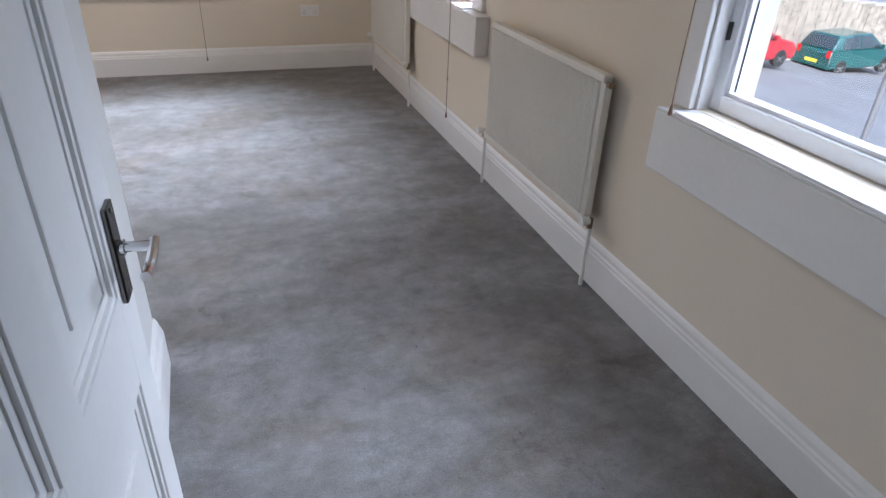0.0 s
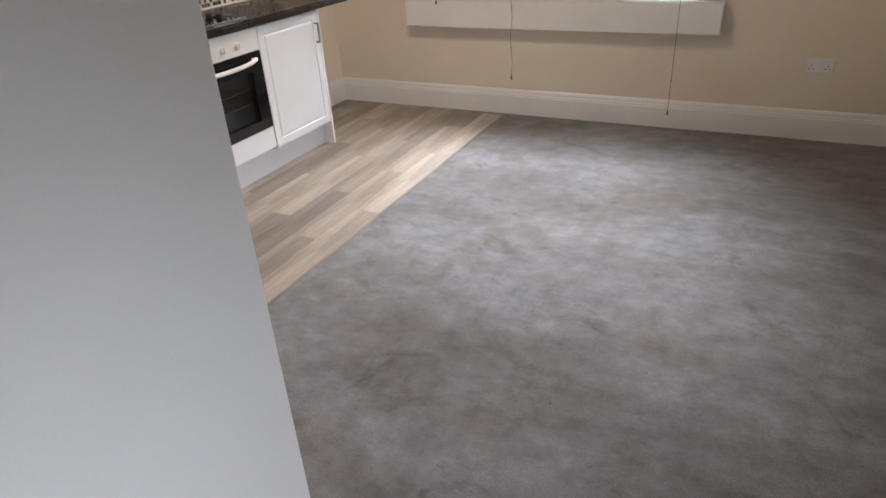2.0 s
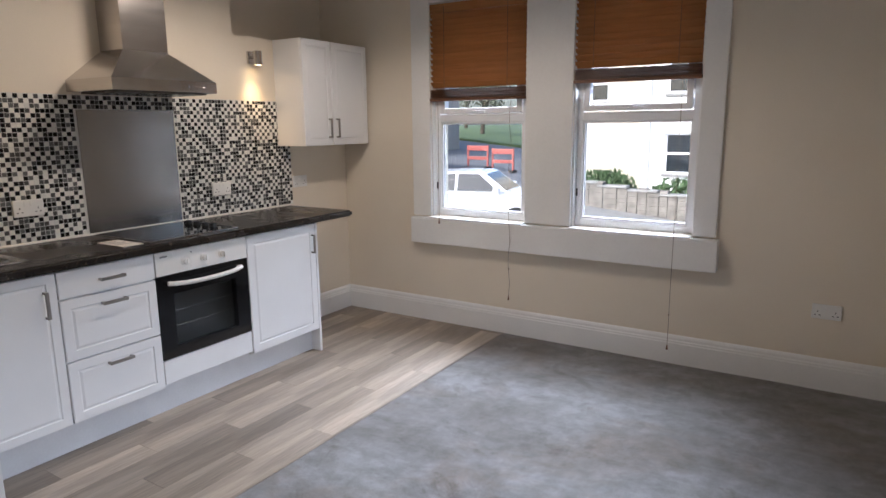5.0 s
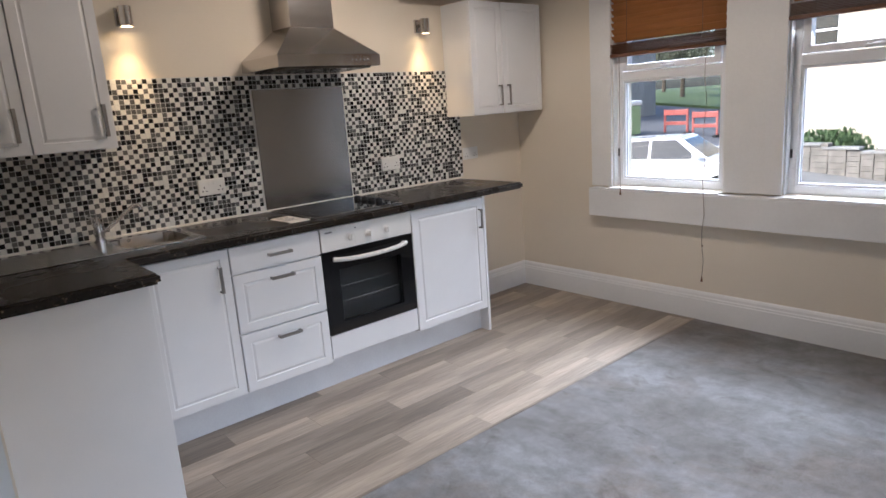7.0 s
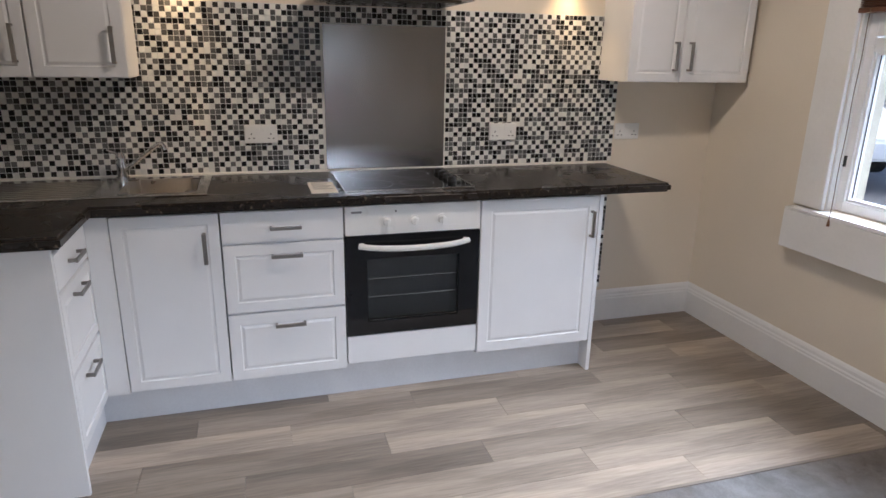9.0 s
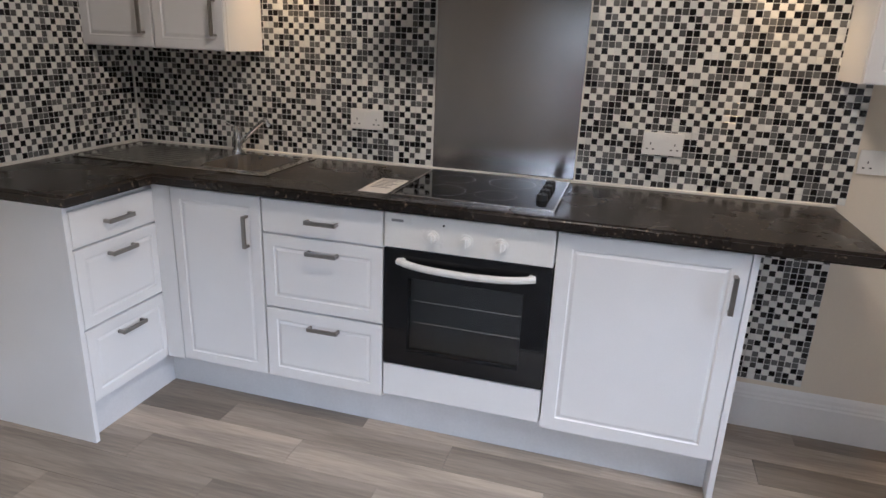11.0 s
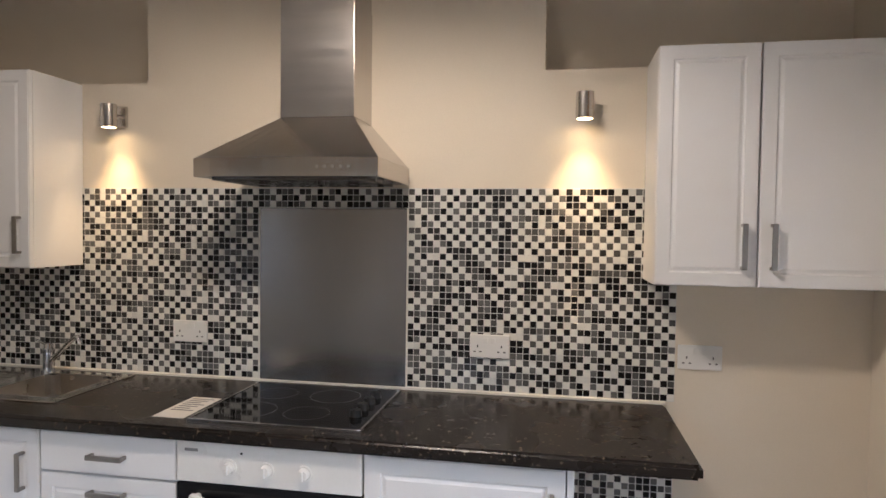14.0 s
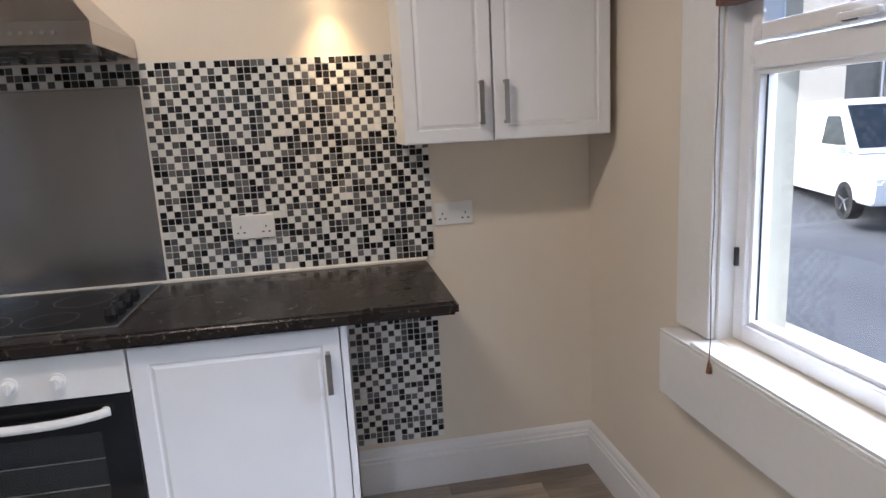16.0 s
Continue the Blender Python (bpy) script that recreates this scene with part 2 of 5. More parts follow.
def carpet_mat():
    """Worn grey carpet: pile, traffic bands, brown stains."""
    m = bpy.data.materials.new("worn_grey_carpet")
    m.use_nodes = True
    N, L = m.node_tree.nodes, m.node_tree.links
    bsdf = N["Principled BSDF"]
    bsdf.inputs["Roughness"].default_value = 0.95
    co = N.new("ShaderNodeTexCoord")

    def noise_node(scale, detail=6, stretch=(1, 1, 1), distort=0.0, rough=0.6):
        mp, n = N.new("ShaderNodeMapping"), N.new("ShaderNodeTexNoise")
        mp.inputs["Scale"].default_value = stretch
        n.inputs["Scale"].default_value, n.inputs["Detail"].default_value, n.inputs["Distortion"].default_value = scale, detail, distort
        n.inputs["Roughness"].default_value = rough
        L.new(co.outputs["Object"], mp.inputs["Vector"]), L.new(mp.outputs[0], n.inputs["Vector"])
        return n.outputs[0]

    def ramp(src, a, b, ca, cb):
        r = N.new("ShaderNodeValToRGB")
        e = r.color_ramp.elements
        e[0].position, e[1].position, e[0].color, e[1].color = a, b, (*ca, 1), (*cb, 1)
        L.new(src, r.inputs[0])
        return r.outputs[0]

    def mix(kind, fac, a, b):
        x = N.new("ShaderNodeMix")
        x.data_type, x.blend_type = "RGBA", kind
        if isinstance(fac, float):
            x.inputs["Factor"].default_value = fac
        else:
            L.new(fac, x.inputs["Factor"])
        L.new(a, x.inputs["A"])
        L.new(b, x.inputs["B"])
        return x.outputs["Result"]

    base = ramp(noise_node(1.3, 10, (0.6, 1.5, 1), 0.2, 0.68), 0.38, 0.62, (0.145, 0.137, 0.128), (0.24, 0.24, 0.245))
    brown = ramp(noise_node(1.5, 9, (1, 1.2, 1), 0.5, 0.66), 0.50, 0.66, (0, 0, 0), (0.75, 0.75, 0.75))
    tone = N.new("ShaderNodeRGB")
    tone.outputs[0].default_value = (0.165, 0.135, 0.110, 1)
    col = mix("MIX", brown, base, tone.outputs[0])
    mott = ramp(noise_node(8, 10, (1, 1, 1), 0.1, 0.74), 0.36, 0.64, (0.72, 0.70, 0.68), (1.16, 1.16, 1.16))
    col = mix("MULTIPLY", 1.0, col, mott)
    pile = ramp(noise_node(260, 2), 0.3, 0.7, (0.78, 0.78, 0.78), (1.15, 1.15, 1.15))
    col = mix("MULTIPLY", 1.0, col, pile)
    blots = ramp(noise_node(3.6, 7, (1, 1, 1), 0.9, 0.7), 0.57, 0.68, (1, 1, 1), (0.66, 0.62, 0.58))
    col = mix("MULTIPLY", 1.0, col, blots)
    specks = ramp(noise_node(55, 2), 0.73, 0.76, (1, 1, 1), (0.3, 0.28, 0.26))
    col = mix("MULTIPLY", 1.0, col, specks)
    L.new(col, bsdf.inputs["Base Color"])
    bp = N.new("ShaderNodeBump")
    bp.inputs["Strength"].default_value, bp.inputs["Distance"].default_value = 0.5, 0.004
    L.new(noise_node(220, 3), bp.inputs["Height"]), L.new(bp.outputs[0], bsdf.inputs["Normal"])
    bsdf.inputs["Sheen Weight"].default_value = 0.15
    return m


M_CARPET = carpet_mat()
M_ASPHALT = mat("asphalt", (0.13, 0.134, 0.142), 0.85, var=0.15, scale=0.8, fine=30, bump=0.1)
M_RENDERWALL = mat("white_render", (0.78, 0.76, 0.72), 0.85, var=0.04, scale=0.6, fine=20, bump=0.05)
M_BATHSTONE = mat("pale_limestone", (0.50, 0.45, 0.36), 0.85, var=0.10, scale=0.9, fine=12, bump=0.1)
M_GREYSTONE = mat("grey_limestone", (0.30, 0.29, 0.27), 0.85, var=0.15, scale=1.2, fine=12, bump=0.1)
M_SLATE = mat("roof_slate", (0.12, 0.12, 0.13), 0.7, var=0.15, scale=2, fine=12, bump=0.1)
M_RUBBLE = mat("rubble_wall", (0.26, 0.235, 0.20), 0.9, var=0.25, scale=4, fine=18, bump=0.3, dist=0.02)
M_GRASS = mat("grass", (0.09, 0.13, 0.045), 0.9, var=0.2, scale=0.5, fine=15, bump=0.2)
M_LEAF = mat("leaf", (0.06, 0.11, 0.035), 0.7, var=0.2, scale=3, bump=0.0, random_tone=0.1)
M_LEAFDULL = mat("dull_leaf", (0.11, 0.12, 0.075), 0.8, var=0.2, scale=3, bump=0.0)
M_BARK = mat("bark", (0.11, 0.085, 0.06), 0.9, var=0.2, scale=8, bump=0.3)
M_CARWHITE = mat("white_car_paint", (0.80, 0.80, 0.80), 0.2, var=0.01, bump=0.0, coat=0.6)
M_CARGREEN = mat("green_car_paint", (0.005, 0.055, 0.055), 0.22, var=0.03, bump=0.0, coat=0.6)
M_CARRED = mat("red_car_paint", (0.26, 0.015, 0.022), 0.22, var=0.03, bump=0.0, coat=0.6)
M_CARGLASS = mat("car_glass", (0.02, 0.025, 0.03), 0.08, var=0.05, bump=0.0)
M_TYRE = mat("tyre_rubber", (0.02, 0.02, 0.02), 0.8, var=0.1, bump=0.05)
M_RIM = mat("wheel_rim", (0.45, 0.45, 0.46), 0.35, 1.0, var=0.05, bump=0.0)
M_SKIP = mat("lime_bin_plastic", (0.30, 0.42, 0.20), 0.45, var=0.06, scale=3, bump=0.02)
M_BARRIER = mat("red_barrier_plastic", (0.34, 0.09, 0.075), 0.45, var=0.06, scale=3, bump=0.02)
M_PLATE = mat("yellow_plate", (0.75, 0.55, 0.03), 0.4, var=0.02, bump=0.0)
M_PAVE = mat("paving", (0.24, 0.23, 0.21), 0.85, var=0.12, scale=1.5, fine=20, bump=0.1)
M_LAMPRED = mat("red_lens", (0.45, 0.01, 0.01), 0.2, var=0.02, bump=0.0)
M_LAMPCLEAR = mat("clear_lens", (0.65, 0.65, 0.66), 0.12, var=0.02, bump=0.0)


def bulb_mat():
    m = bpy.data.materials.new("lit_bulb")
    m.use_nodes = True
    b = m.node_tree.nodes["Principled BSDF"]
    b.inputs["Base Color"].default_value = (0.9, 0.8, 0.6, 1)
    b.inputs["Emission Color"].default_value = (1.0, 0.72, 0.38, 1)
    b.inputs["Emission Strength"].default_value = 6.0
    return m


M_BULB = bulb_mat()

# ---- building helpers ----
BASE = {}


def thing(name, base, label="", category="", group="", kind="", rz=0.0):
    """An Empty at the thing's base; parts are given in world metres unless rz or local use is wanted."""
    e = new(name)
    e.empty_display_size = 0.05
    e.matrix_world = pose(*base, 0, 0, rz)
    BASE[e.name] = Vector(base)
    return tagged(e, label, category, group, kind)


def part(name, bm, material, parent=None, label="", local=False, smooth=False, recalc=True):
    """Links a bmesh as one mesh under a thing or a part (parent None: top level, in world metres)."""
    off = Vector((0, 0, 0))
    root = parent
    while root is not None and root.parent is not None:
        root = root.parent
    if root is not None and not local:
        off = BASE.get(root.name, Vector((0, 0, 0)))
    if off.length:
        bmesh.ops.translate(bm, verts=bm.verts, vec=-off)
    if recalc:
        bmesh.ops.recalc_face_normals(bm, faces=bm.faces)
    me = bpy.data.meshes.new(name)
    bm.to_mesh(me)
    bm.free()
    me.materials.append(material)
    if smooth:
        for p in me.polygons:
            p.use_smooth = True
        me.set_sharp_from_angle(angle=radians(35))
    ob = new(name, me)
    ob.parent = parent
    if label:
        ob["label"] = label
    return ob


def box(bm, x0, x1, y0, y1, z0, z1, bev=0.0, seg=2):
    m = Matrix.Translation(((x0 + x1) / 2, (y0 + y1) / 2, (z0 + z1) / 2)) @ Matrix.Diagonal((x1 - x0, y1 - y0, z1 - z0, 1))
    r = bmesh.ops.create_cube(bm, size=1, matrix=m)
    if bev:
        es = list({e for v in r["verts"] for e in v.link_edges})
        bmesh.ops.bevel(bm, geom=es, offset=bev, segments=seg, affect="EDGES", profile=0.6)
    return r["verts"]


def nbox(*a, **k):
    bm = bmesh.new()
    box(bm, *a, **k)
    return bm


def cyl(bm, p, q, r, r2=None, seg=14):
    p, q = Vector(p), Vector(q)
    d = q - p
    m = Matrix.Translation((p + q) / 2) @ d.to_track_quat("Z", "Y").to_matrix().to_4x4()
    return bmesh.ops.create_cone(bm, cap_ends=True, segments=seg, radius1=r, radius2=r if r2 is None else r2, depth=d.length, matrix=m)["verts"]


def ncyl(*a, **k):
    bm = bmesh.new()
    cyl(bm, *a, **k)
    return bm


def tube(bm, pts, r, seg=8):
    """One closed skin swept along the points."""
    pts = [Vector(p) for p in pts]
    rings, side = [], None
    for i, p in enumerate(pts):
        d = (pts[min(i + 1, len(pts) - 1)] - pts[max(i - 1, 0)]).normalized()
        if side is None:
            side = d.orthogonal().normalized()
        side = (side - d * side.dot(d)).normalized()
        other = d.cross(side)
        rings.append([bm.verts.new(p + (side * math.cos(k * math.tau / seg) + other * math.sin(k * math.tau / seg)) * r) for k in range(seg)])
    for lo, hi in zip(rings, rings[1:]):
        for k in range(seg):
            bm.faces.new((lo[k], lo[(k + 1) % seg], hi[(k + 1) % seg], hi[k]))
    bm.faces.new(rings[0][::-1]), bm.faces.new(rings[-1])


def profile(bm, pts, a, b):
    """A prism: the outline pts, given as (u, v) with u out from the wall and v up, swept from a to b. Out is to the right of a to b."""
    a, b = Vector(a), Vector(b)
    d = (b - a).normalized()
    out = Vector((d.y, -d.x, 0))
    rings = [[bm.verts.new(p + out * u + Vector((0, 0, v))) for u, v in pts] for p in (a, b)]
    n = len(pts)
    for i in range(n):
        bm.faces.new((rings[0][i], rings[0][(i + 1) % n], rings[1][(i + 1) % n], rings[1][i]))
    bm.faces.new(rings[0][::-1])
    bm.faces.new(rings[1])


def structure(name, bm, material, label, category, **k):
    return tagged(part(name, bm, material, **k), label, category, kind="structure")


# ---- plan ----
KX, RX, WY, LY = -2.53, 1.54, 5.72, 2.03      # kitchen wall, radiator wall, window wall, wall with the return
NX, NY, DY, CZ = -0.105, 1.96, 0.34, 2.72                # entrance wall, door wall, ceiling
RECX, SHZ = -2.75, 2.137                      # recess back and shelf height
W1, W2 = (-1.667, -0.885), (-0.545, 0.25)     # kitchen-side windows, along x
WA, WB = (0.78, 1.67), (3.46, 4.24)           # radiator-wall windows, along y
SZ, HZ = 0.845, 2.40                          # sill and head

# floor
bm = bmesh.new()
bmesh.ops.create_grid(bm, x_segments=70, y_segments=140, size=0.5, matrix=Matrix.Translation((0.2585, 2.15, 0)) @ Matrix.Diagonal((2.603, 7.1, 1, 1)))
for v in bm.verts:
    v.co.z = 0.003 * noise.noise(Vector((v.co.x * 3, v.co.y * 2, 1)))
    ridge = abs(v.co.x + 0.30 - 0.10 * (v.co.y - 3.0))
    if 2.7 < v.co.y < 3.7 and ridge < 0.05:
        v.co.z += 0.006 * (1 - ridge / 0.05)
structure("floor", bm, M_CARPET, "worn stained grey carpet covering the living area", "carpet", smooth=True)
structure("subfloor", nbox(-2.9, 1.9, -1.4, 6.05, -0.30, -0.012), M_VINYLBASE, "plain solid floor slab under the coverings", "floor")
vinyl = structure("floor_vinyl", nbox(KX, -1.045, LY - 0.05, WY, -0.012, -0.001), M_VINYLBASE, "grey-brown wood-effect plank floor in the kitchen", "floor")
structure("trim_threshold", nbox(-1.0555, -1.041, LY, WY, -0.004, 0.0045, bev=0.002), M_PLANK, "thin edging strip between planks and carpet", "trim")

# walls
bm = bmesh.new()
box(bm, -2.95, KX, LY - 0.1, WY, -0.3, SHZ)
box(bm, -2.95, KX, 3.03, 4.62, SHZ, CZ)
box(bm, -2.95, RECX, LY - 0.1, 3.03, SHZ, CZ)
box(bm, -2.95, RECX, 4.62, WY, SHZ, CZ)
structure("wall_west", bm, M_CREAM, "cream painted kitchen wall with high shelf recesses", "wall")
bm = bmesh.new()
T = 5.91
box(bm, -2.95, W1[0], WY, T, -0.3, CZ)
box(bm, W1[1], W2[0], WY, T, -0.3, CZ)
box(bm, W2[1], RX + 0.33, WY, T, -0.3, CZ)
for a, b in (W1, W2):
    box(bm, a, b, WY, T, -0.3, SZ)
    box(bm, a, b, WY, T, HZ, CZ)
structure("wall_north", bm, M_CREAM, "cream painted wall around the twin windows", "wall")
bm = bmesh.new()
T = RX + 0.19
box(bm, RX, T, -1.4, WA[0], -0.3, CZ)
box(bm, RX, T, WA[1], WB[0], -0.3, CZ)
box(bm, RX, T, WB[1], WY, -0.3, CZ)
for a, b in (WA, WB):
    box(bm, RX, T, a, b, -0.3, SZ)
    box(bm, RX, T, a, b, HZ, CZ)
structure("wall_east", bm, M_CREAM, "cream painted wall with radiators and windows", "wall")
bm = bmesh.new()
plan = [(-2.95, LY), (-1.45, LY), (NX - 0.002, NY), (NX - 0.002, NY - 0.14), (-2.95, NY - 0.14)]
for za, zb in ((-0.3, CZ),):
    lo, hi = [bm.verts.new((x, y, za)) for x, y in plan], [bm.verts.new((x, y, zb)) for x, y in plan]
    bm.faces.new(lo), bm.faces.new(hi)
    for i in range(5):
        bm.faces.new((lo[i], lo[(i + 1) % 5], hi[(i + 1) % 5], hi[i]))
structure("wall_return", bm, M_CREAM, "cream painted wall beside the kitchen return", "wall")
structure("wall_entrance", nbox(NX - 0.14, NX, DY, NY - 0.003, -0.3, CZ), M_WHITEWALL, "white painted entrance wall beside the door", "wall")
bm = bmesh.new()
box(bm, NX - 0.14, -0.09, DY - 0.12, DY, -0.3, CZ)
box(bm, 0.72, RX, DY - 0.12, DY, -0.3, CZ)
box(bm, -0.09, 0.72, DY - 0.12, DY, 2.06, CZ)
structure("wall_south", bm, M_WHITEWALL, "plain painted wall around the doorway", "wall")
bm = bmesh.new()
box(bm, -0.5, NX - 0.14, -1.4, DY, -0.3, CZ)
box(bm, -0.5, RX, -1.5, -1.4, -0.3, CZ)
structure("wall_hall", bm, M_WHITEWALL, "plain painted hallway wall behind the door", "wall")
structure("ceiling", nbox(-2.95, RX + 0.33, -1.5, 6.05, CZ, CZ + 0.15), M_CEIL, "white painted plaster ceiling", "ceiling")
cove = [(0, 0), (0.09, 0), (0.07, -0.015), (0.03, -0.045), (0.012, -0.085), (0, -0.10)]
bm = bmesh.new()
for a, b in (((KX, WY, CZ), (RX, WY, CZ)), ((RX, WY, CZ), (RX, DY, CZ)), ((RECX, LY, CZ), (RECX, 3.03, CZ)), ((RECX, 4.62, CZ), (RECX, WY, CZ)), ((NX, LY, CZ), (RECX, LY, CZ))):
    profile(bm, cove, a, b)
structure("trim_coving", bm, M_CEIL, "white plaster coving along the ceiling", "coving")

skirt = [(0, 0), (0.022, 0), (0.022, 0.135), (0.018, 0.142), (0.018, 0.150), (0.013, 0.158), (0.011, 0.172), (0.006, 0.182), (0, 0.19)]
for a, b, label in (((RX, WY, 0), (RX, DY, 0), "white gloss skirting board under the radiators"), ((KX, WY, 0), (RX, WY, 0), "white gloss skirting board under the twin windows"),
                    ((KX, 4.74, 0), (KX, WY, 0), "white gloss skirting board beside the end unit"), ((NX, DY, 0), (NX, NY + 0.012, 0), "white gloss skirting board on the entrance wall"), ((NX, NY, 0), (-1.53, LY, 0), "white gloss skirting board on the return wall")):
    bm = bmesh.new()
    profile(bm, skirt, a, b)
    structure("baseboard", bm, M_TRIM, label, "skirting board")


# ---- windows ----
def window(name, to_world, w, label, sign=False):
    """A uPVC window in an opening w wide; local x along the wall, y outward, z up from the floor."""
    e = thing(name, (0, 0, 0), label, "window", kind="structure")
    e.matrix_world = to_world
    y0, y1 = 0.045, 0.115
    z0, z1, tr = SZ, HZ, 1.548

    def ring(nm, x0, x1, za, zb, t, ya, yb, parent, bev=0.006):
        bm = bmesh.new()
        box(bm, x0, x0 + t, ya, yb, za, zb, bev=bev)
        box(bm, x1 - t, x1, ya, yb, za, zb, bev=bev)
        box(bm, x0 + t * 0.9, x1 - t * 0.9, ya + 0.001, yb - 0.001, za, za + t, bev=bev)
        box(bm, x0 + t * 0.9, x1 - t * 0.9, ya + 0.001, yb - 0.001, zb - t, zb, bev=bev)
        return part(nm, bm, M_UPVC, parent, local=True)

    fr = ring("window_frame", 0, w, z0, z1, 0.05, y0, y1, e)
    part("transom", nbox(0.045, w - 0.045, y0 + 0.002, y1 - 0.002, tr, tr + 0.06, bev=0.006), M_UPVC, e, local=True)
    ring("top_sash", 0.055, w - 0.055, tr + 0.065, z1 - 0.055, 0.04, y0 - 0.012, y1 - 0.02, e)
    bm = bmesh.new()
    for xa in (0.05, w - 0.062):
        box(bm, xa, xa + 0.012, y0 + 0.012, y1 - 0.02, z0 + 0.05, tr)
    for za in (z0 + 0.05, tr - 0.012):
        box(bm, 0.06, w - 0.06, y0 + 0.013, y1 - 0.02, za, za + 0.012)
    part("glazing_bead", bm, M_UPVC, e, local=True)
    bm = bmesh.new()
    for xa in (0.0625, w - 0.0655):
        box(bm, xa, xa + 0.002, y0 + 0.030, y0 + 0.0345, z0 + 0.062, tr - 0.012)
    part("gasket", bm, M_BLACK, e, local=True)
    for za, zb in ((z0 + 0.05, tr + 0.01), (tr + 0.09, z1 - 0.08)):
        g = part("pane", nbox(0.05, w - 0.05, y0 + 0.035, y0 + 0.039, za, zb), M_GLASS, e, local=True)
        g.visible_shadow = False
    hd = part("handle", nbox(w / 2 - 0.045, w / 2 + 0.055, y0 - 0.035, y0 - 0.022, tr + 0.07, tr + 0.085, bev=0.004), M_UPVC, e, local=True)
    part("handle_base", nbox(w / 2 - 0.045, w / 2 - 0.015, y0 - 0.024, y0 - 0.010, tr + 0.068, tr + 0.088, bev=0.003), M_DARKMETAL, hd, local=True)
    part("latch", nbox(0.016, 0.026, y0 - 0.010, y0 + 0.001, 1.05, 1.10, bev=0.002), M_BLACK, e, "small dark latch", local=True)
    bm = bmesh.new()
    box(bm, 0.001, w - 0.001, -0.075, y0 + 0.004, SZ - 0.018, SZ - 0.0015, bev=0.005)
    part("window_sill", bm, M_TRIM, e, local=True)
    part("outer_sill", nbox(-0.05, w + 0.05, y1 + 0.001, 0.245, SZ - 0.06, SZ + 0.012, bev=0.006), M_BATHSTONE, e, local=True)
    bm = bmesh.new()
    box(bm, 0.0005, 0.02, y1 + 0.001, 0.198, SZ + 0.012, HZ)
    box(bm, w - 0.02, w - 0.0005, y1 + 0.001, 0.198, SZ + 0.012, HZ)
    part("outer_jamb", bm, M_BATHSTONE, e, local=True)
    bm = bmesh.new()
    box(bm, 0.0005, 0.010, 0.0, y0, SZ, HZ)
    box(bm, w - 0.010, w - 0.0005, 0.0, y0, SZ, HZ)
    box(bm, 0.010, w - 0.010, 0.0, y0, HZ - 0.010, HZ - 0.0005)
    part("reveal_lining", bm, M_TRIM, e, local=True)
    return e


north = Matrix.Translation((W1[0], WY, 0))
window("window_1", north, W1[1] - W1[0], "white uPVC window with top-hung fanlight above the deep sill")
window("window_2", Matrix.Translation((W2[0], WY, 0)), W2[1] - W2[0], "white uPVC window looking onto the white house")
window("window_3", pose(RX, WB[1], 0, 0, 0, -90), WB[1] - WB[0], "white uPVC window with an agent's sign in the glass")
window("window_4", pose(RX, WA[1], 0, 0, 0, -90), WA[1] - WA[0], "white uPVC window overlooking the car park")


def surround(name, to_world, edges, x0, x1, label):
    """Flat boards round one or two openings, and the deep boxed sill under them."""
    e = thing(name, (0, 0, 0), label, "window surround", kind="structure")
    e.matrix_world = to_world
    for a, b in edges:
        bm = nbox(a, b, -0.022, -0.0005, SZ - 0.002, HZ + 0.12, bev=0.006)
        part("architrave", bm, M_TRIM, e, local=True)
    part("head_board", nbox(edges[0][1] + 0.001, edges[-1][0] - 0.001, -0.020, -0.0005, HZ + 0.001, HZ + 0.12, bev=0.005), M_TRIM, e, local=True)
    part("sill_front", nbox(x0, x1, -0.080, -0.0005, 0.637, SZ - 0.018, bev=0.007), M_TRIM, e, local=True)
    part("sill_top", nbox(x0 + 0.002, x1 - 0.002, -0.079, -0.0008, SZ - 0.0175, SZ - 0.010, bev=0.003), M_TRIM, e, local=True)


surround("trim_twin_window", Matrix.Translation((0, WY, 0)), [(-1.833, W1[0]), (W1[1], W2[0]), (W2[1], 0.385)], -1.822, 0.408, "white painted boards and boxed sill around the twin windows")
surround("trim_sign_window", pose(RX, 0, 0, 0, 0, -90), [(-4.37, -WB[1]), (-WB[0], -3.32)], -4.39, -3.25, "white painted boards and boxed sill between the radiators")
surround("trim_side_window", pose(RX, 0, 0, 0, 0, -90), [(-1.742, -WA[1]), (-WA[0], -0.62)], -1.747, -0.60, "white painted boards and boxed sill by the entrance")


